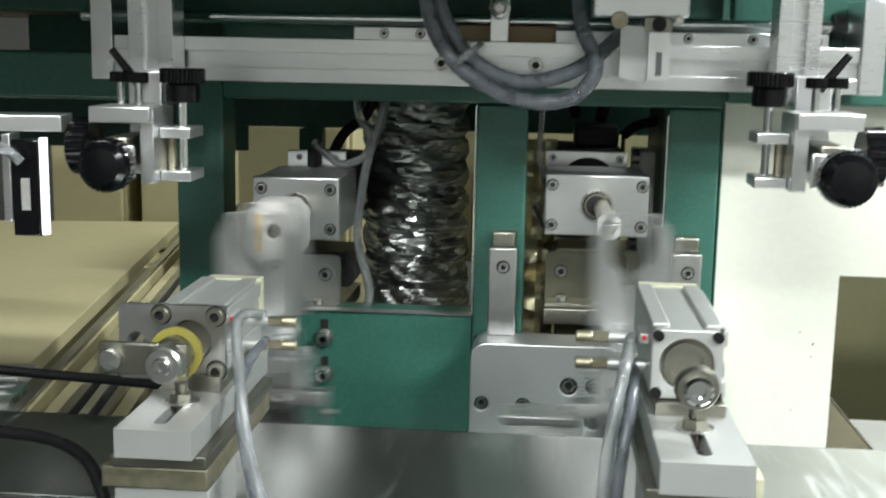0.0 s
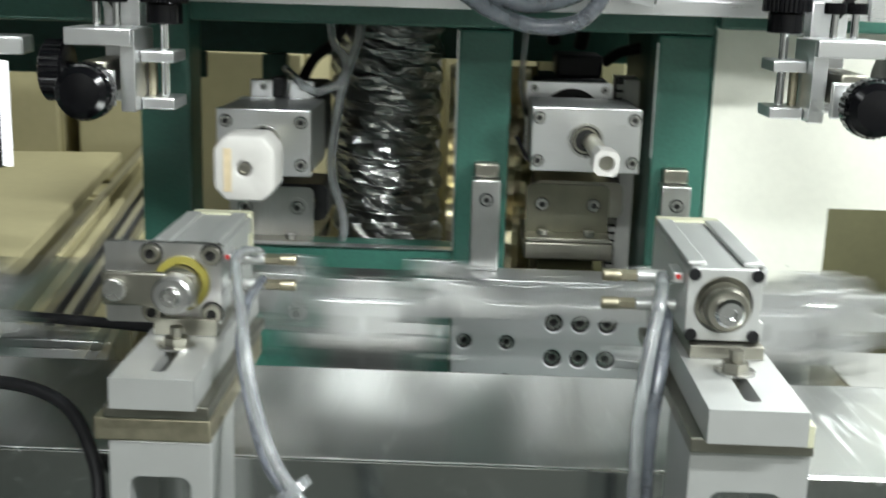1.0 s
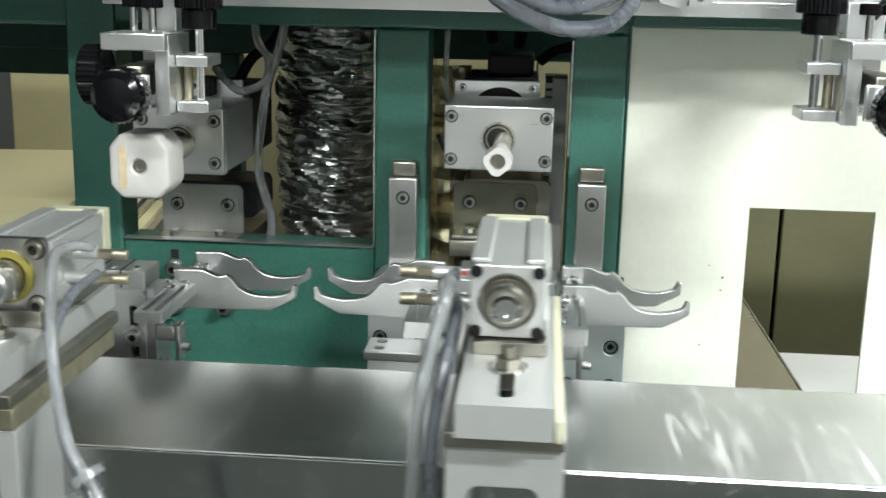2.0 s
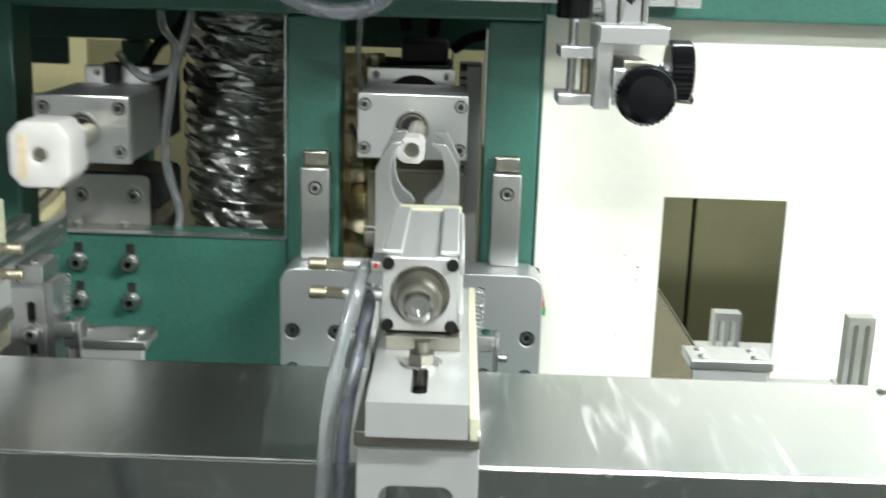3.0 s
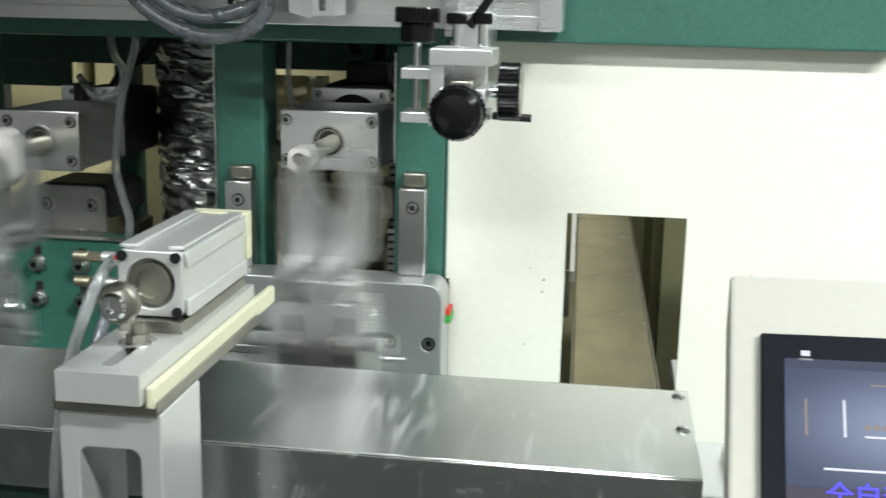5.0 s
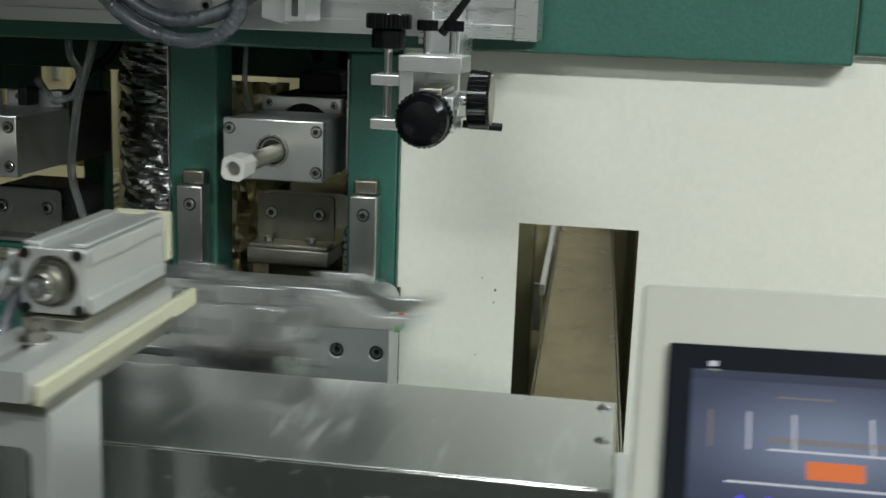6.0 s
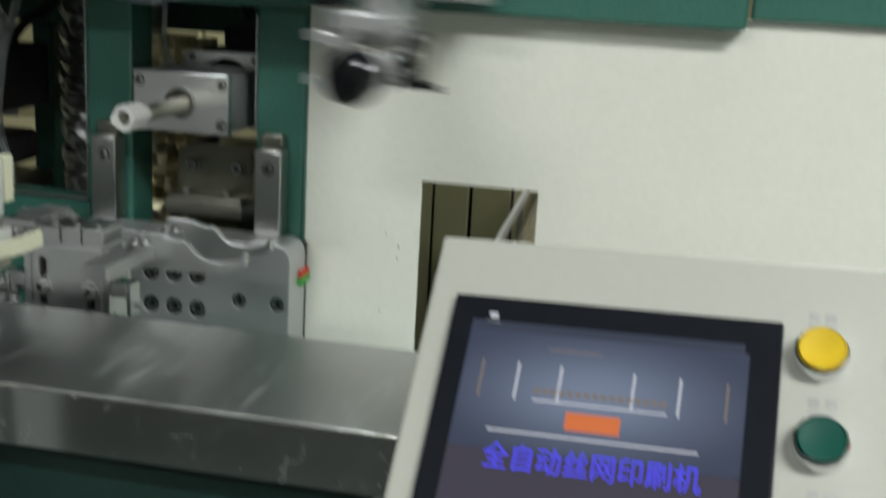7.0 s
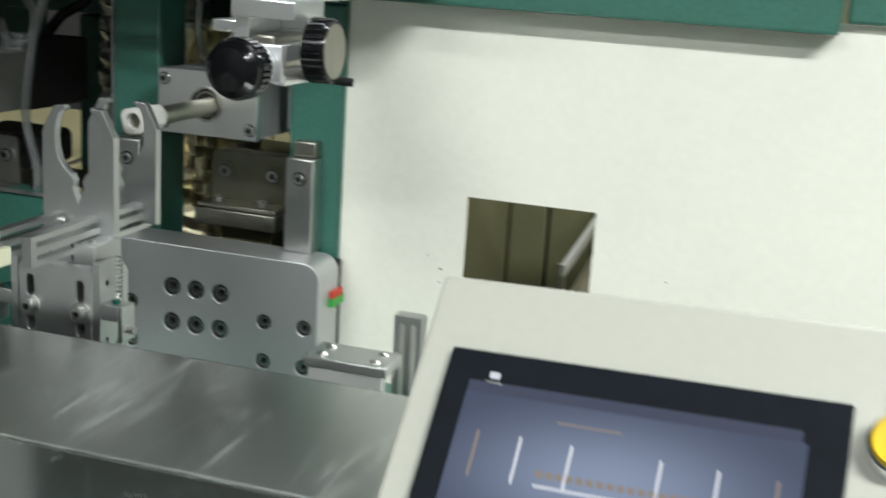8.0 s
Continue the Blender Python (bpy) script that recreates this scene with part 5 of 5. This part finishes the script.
    post.matrix_parent_inverse = m.inverted()
    arm = part("support_arm", box(0.50, 0.60, -0.43, -0.39, 1.03, 1.07, 0.002), CREAM, f)
    arm.matrix_parent_inverse = m.inverted()
    return f


console()

# ---- things behind the machine ----
def conveyor():
    f = thing("feed_conveyor", "steel and cream feed conveyor rails running to the back", "conveyor")
    turn = Matrix.Rotation(radians(8.4), 4, "Z")
    for x0, x1, top, mat in ((-0.539, -0.526, 0.950, STEEL), (-0.525, -0.519, 0.946, BEIGE), (-0.518, -0.503, 0.915, MOTOR), (-0.502, -0.482, 0.945, BEIGE),
                             (-0.481, -0.468, 0.950, STEEL), (-0.467, -0.459, 0.915, MOTOR), (-0.458, -0.446, 0.948, ALU), (-0.445, -0.434, 0.915, MOTOR),
                             (-0.433, -0.422, 0.950, STEEL), (-0.421, -0.402, 0.944, BEIGE), (-0.401, -0.388, 0.915, MOTOR), (-0.387, -0.375, 0.950, STEEL)):
        part("rail", box(x0 - 0.164, x1 - 0.164, 0.05, 2.3, 0.90, top, 0.001, turn=turn), mat, f)
    part("tray", box(-1.36, -0.7105, 0.075, 1.60, 0.905, 0.93, 0.002, turn=Matrix.Rotation(radians(8.4), 4, "Z")), BEIGE, f, "flat beige side tray")
    for y in (0.1, 1.2, 2.1):
        part("leg", box(-0.72, -0.42, y, y + 0.05, 0.0, 0.898, 0.002, turn=turn), BEIGE, f)
    part("cross_plate", box(-0.72, -0.55, 0.12, 0.18, 0.962, 0.975, 0.001), ALU_WHITE, f)
    part("cross_foot", box(-0.70, -0.68, 0.13, 0.17, 0.951, 0.9615), DARK, f)
    return f


conveyor()


def cabinet(x0, x1, y0, y1, z0, z1, doors, label):
    f = thing("cabinet", label, "cabinet", "beige cabinets behind the machine")
    part("body", box(x0, x1, y0 + 0.02, y1, z0, z1, 0.004), BEIGE, f)
    w = (x1 - x0) / doors
    for i in range(doors):
        d = part("door", box(x0 + i * w + 0.008, x0 + (i + 1) * w - 0.008, y0, y0 + 0.0195, z0 + 0.01, z1 - 0.01, 0.004), BEIGE, f)
        part("handle", box(x0 + (i + 1) * w - 0.05, x0 + (i + 1) * w - 0.03, y0 - 0.012, y0 - 0.0005, (z0 + z1) / 2 - 0.05, (z0 + z1) / 2 + 0.05, 0.002), ALU, d)
    return f


cabinet(-2.4, -0.2, 1.75, 2.3, 0.0, 0.80, 2, "wide low beige painted steel cabinet")
cabinet(-1.27, -1.06, 1.9, 2.3, 0.801, 1.55, 1, "narrow upright beige painted steel cabinet")
cabinet(-1.02, -0.10, 1.9, 2.3, 0.801, 1.55, 2, "beige painted steel cabinet with two doors")
cabinet(-0.05, 1.05, 1.3, 1.8, 0.0, 1.50, 2, "tall beige painted steel cabinet behind the frame")
cabinet(-0.50, -0.28, 0.95, 1.3, 0.0, 1.235, 1, "beige painted steel cabinet close behind the window")


def shelf_stack():
    f = thing("work_table", "grey work table with a pale top against the back", "table")
    part("top", box(-2.6, -1.45, 1.0, 1.6, 0.86, 0.90, 0.004), PAPER, f)
    for x in (-2.55, -1.55):
        for y in (1.05, 1.52):
            part("leg", box(x, x + 0.05, y, y + 0.05, 0.0, 0.8595, 0.002), STEEL_DULL, f)
    b = bmesh.new()
    rng = random.Random(4)
    for i in range(26):
        x, y, z = -1.95 + rng.random() * 0.4, 1.05 + rng.random() * 0.35, 0.906 + 0.011 * (i // 6)
        box(x, x + 0.07, y, y + 0.05, z, z + 0.010, 0.001, bm=b, turn=Matrix.Rotation(rng.random() * 3, 4, "Z"))
    tagged(solid("cloth_heap", b, PAPER, "heap of pale folded wipes on the table", "wipes"), kind="stuff")
    solid("carton", box(-1.88, -1.56, 1.12, 1.45, 0.962, 1.03, 0.004), CARDBOARD, "flat brown carton on the wipes", "carton")
    g = thing("machine_post", "dark green steel post of the next machine section", "post")
    part("post", box(-0.98, -0.93, 0.7, 0.75, 0.0, 1.5, 0.003), GREEN_IN, g)
    part("beam", box(-2.4, -0.50, 0.70, 0.75, 1.501, 1.62, 0.003), GREEN_IN, g)
    h = solid("dark_hood", box(-1.3, 0.243, 0.022, 0.5, 1.405, 1.75, 0.01), RUBBER, "black machine hood above the feed", "hood")
    return f


shelf_stack()
for tx, ty, share in TUBES:
    lf = thing("ceiling_light", "white ceiling tube light housing", "ceiling light", "ceiling lights")
    part("housing", box(tx - 0.65, tx + 0.65, ty - 0.09, ty + 0.09, 2.87, 3.1, 0.004), ALU_WHITE, lf)


# ---- movement ----
CYCLE = 2.47


def ramp(t, a, b):
    k = min(1.0, max(0.0, (t - a) / (b - a)))
    return k * k * (3 - 2 * k)


def travel(t):
    """0 at the first stations, 1 one pitch further."""
    return max(ramp(t, 2.43 + CYCLE * k, 2.86 + CYCLE * k) - ramp(t, 3.26 + CYCLE * k, 3.60 + CYCLE * k) for k in (-1, 0, 1, 2))


def opened(t):
    """0 closed, 1 swung open."""
    return 1 - max(ramp(t, 2.13 + CYCLE * k, 2.29 + CYCLE * k) - ramp(t, 3.13 + CYCLE * k, 3.28 + CYCLE * k) for k in (-1, 0, 1, 2))


def opened_last(t):
    """The gripper at the delivery end opens as soon as it arrives."""
    return 1 - max(ramp(t, 2.13 + CYCLE * k, 2.29 + CYCLE * k) - ramp(t, 2.89 + CYCLE * k, 2.99 + CYCLE * k) for k in (-1, 0, 1, 2))


def stroke(t):
    return max(ramp(t, 2.33 + CYCLE * k, 2.43 + CYCLE * k) - ramp(t, 2.92 + CYCLE * k, 3.02 + CYCLE * k) for k in (-1, 0, 1, 2))


PRINT_AT = [(0.0, 0.001), (0.4, 0.0), (0.7, -0.001), (1.0, 0.010), (1.2, 0.033), (1.6, 0.090), (1.98, 0.125), (2.04, 0.128), (2.16, 0.003), (2.25, 0.001), (3.1, 0.003), (3.5, 0.020), (3.7, 0.034),
            (4.2, 0.100), (4.5, 0.130), (4.54, 0.130), (4.66, -0.004), (4.75, -0.008), (5.7, -0.010), (5.8, -0.004), (6.0, 0.017), (6.2, 0.032), (6.5, 0.060), (6.8, 0.094), (6.95, 0.102), (7.13, -0.022), (7.2, -0.026), (8.0, -0.026)]


def motions():
    times = [i / 15 for i in range(121)]
    for (g, jl, jr), x in zip(GRIP, GRIP_X):
        tips = abs(x - 0.1445) < 1e-6
        rows = []
        for t in times:
            s = travel(t)
            if tips:
                turn = Matrix.Translation((0, -0.33, 1.1315)) @ Matrix.Rotation(radians(-88) * ramp(s, 0.35, 1.0), 4, "X") @ Matrix.Translation((0, 0.33, -1.1315))
                lay = ramp(s, 0.35, 1.0)
                rows.append((t, Matrix.Translation((x + PITCH * s, 0.135 * lay, -0.063 * lay)) @ turn))
            else:
                rows.append((t, pose(x + PITCH * s, 0, 0)))
        walk(g, rows)
        swing = opened_last if tips else opened
        for j, side in ((jl, -1), (jr, 1)):
            walk(j, [(t, pose(-0.008 + side * (0.0150 + 0.040 * swing(t)), -0.018 * ramp(travel(t), 0.35, 1.0) if tips else 0, 1.148 - 0.025 * swing(t), 0, side * 89.0 * swing(t), 0)) for t in times])
    walk(CARRIAGE, [(t, pose(PITCH * travel(t), 0, 0)) for t in times])
    for thing_moved in (PRINT, SQUEEGEE, HOSE_LOOP):
        walk(thing_moved, [(t, pose(s, 0, 0)) for t, s in PRINT_AT])
    for r, far in ((ROD_R, 0.036), (ROD_L, 0.026)):
        walk(r, [(t, pose(0, -far * stroke(t), 0)) for t in times])
    walk(SHAFT_R, [(t, pose(0.005, 0, -0.001, 0, 420 * d, 0)) for t, d in PRINT_AT])
    walk(SHAFT_L, [(t, pose(0.007, 0, -0.003, 0, 360 * sum(ramp(t, 3.14 + CYCLE * k, 3.42 + CYCLE * k) for k in (-1, 0, 1)), 0)) for t in [i / 30 for i in range(241)]])
    for head, hx, hy, hz in ((HEAD_R, 0.1235, -0.037, 1.2205), (HEAD_L, -0.178, -0.070, 1.2130)):
        walk(head, [(t, pose(hx, hy + 0.030 * stroke(t), hz)) for t in times])


motions()
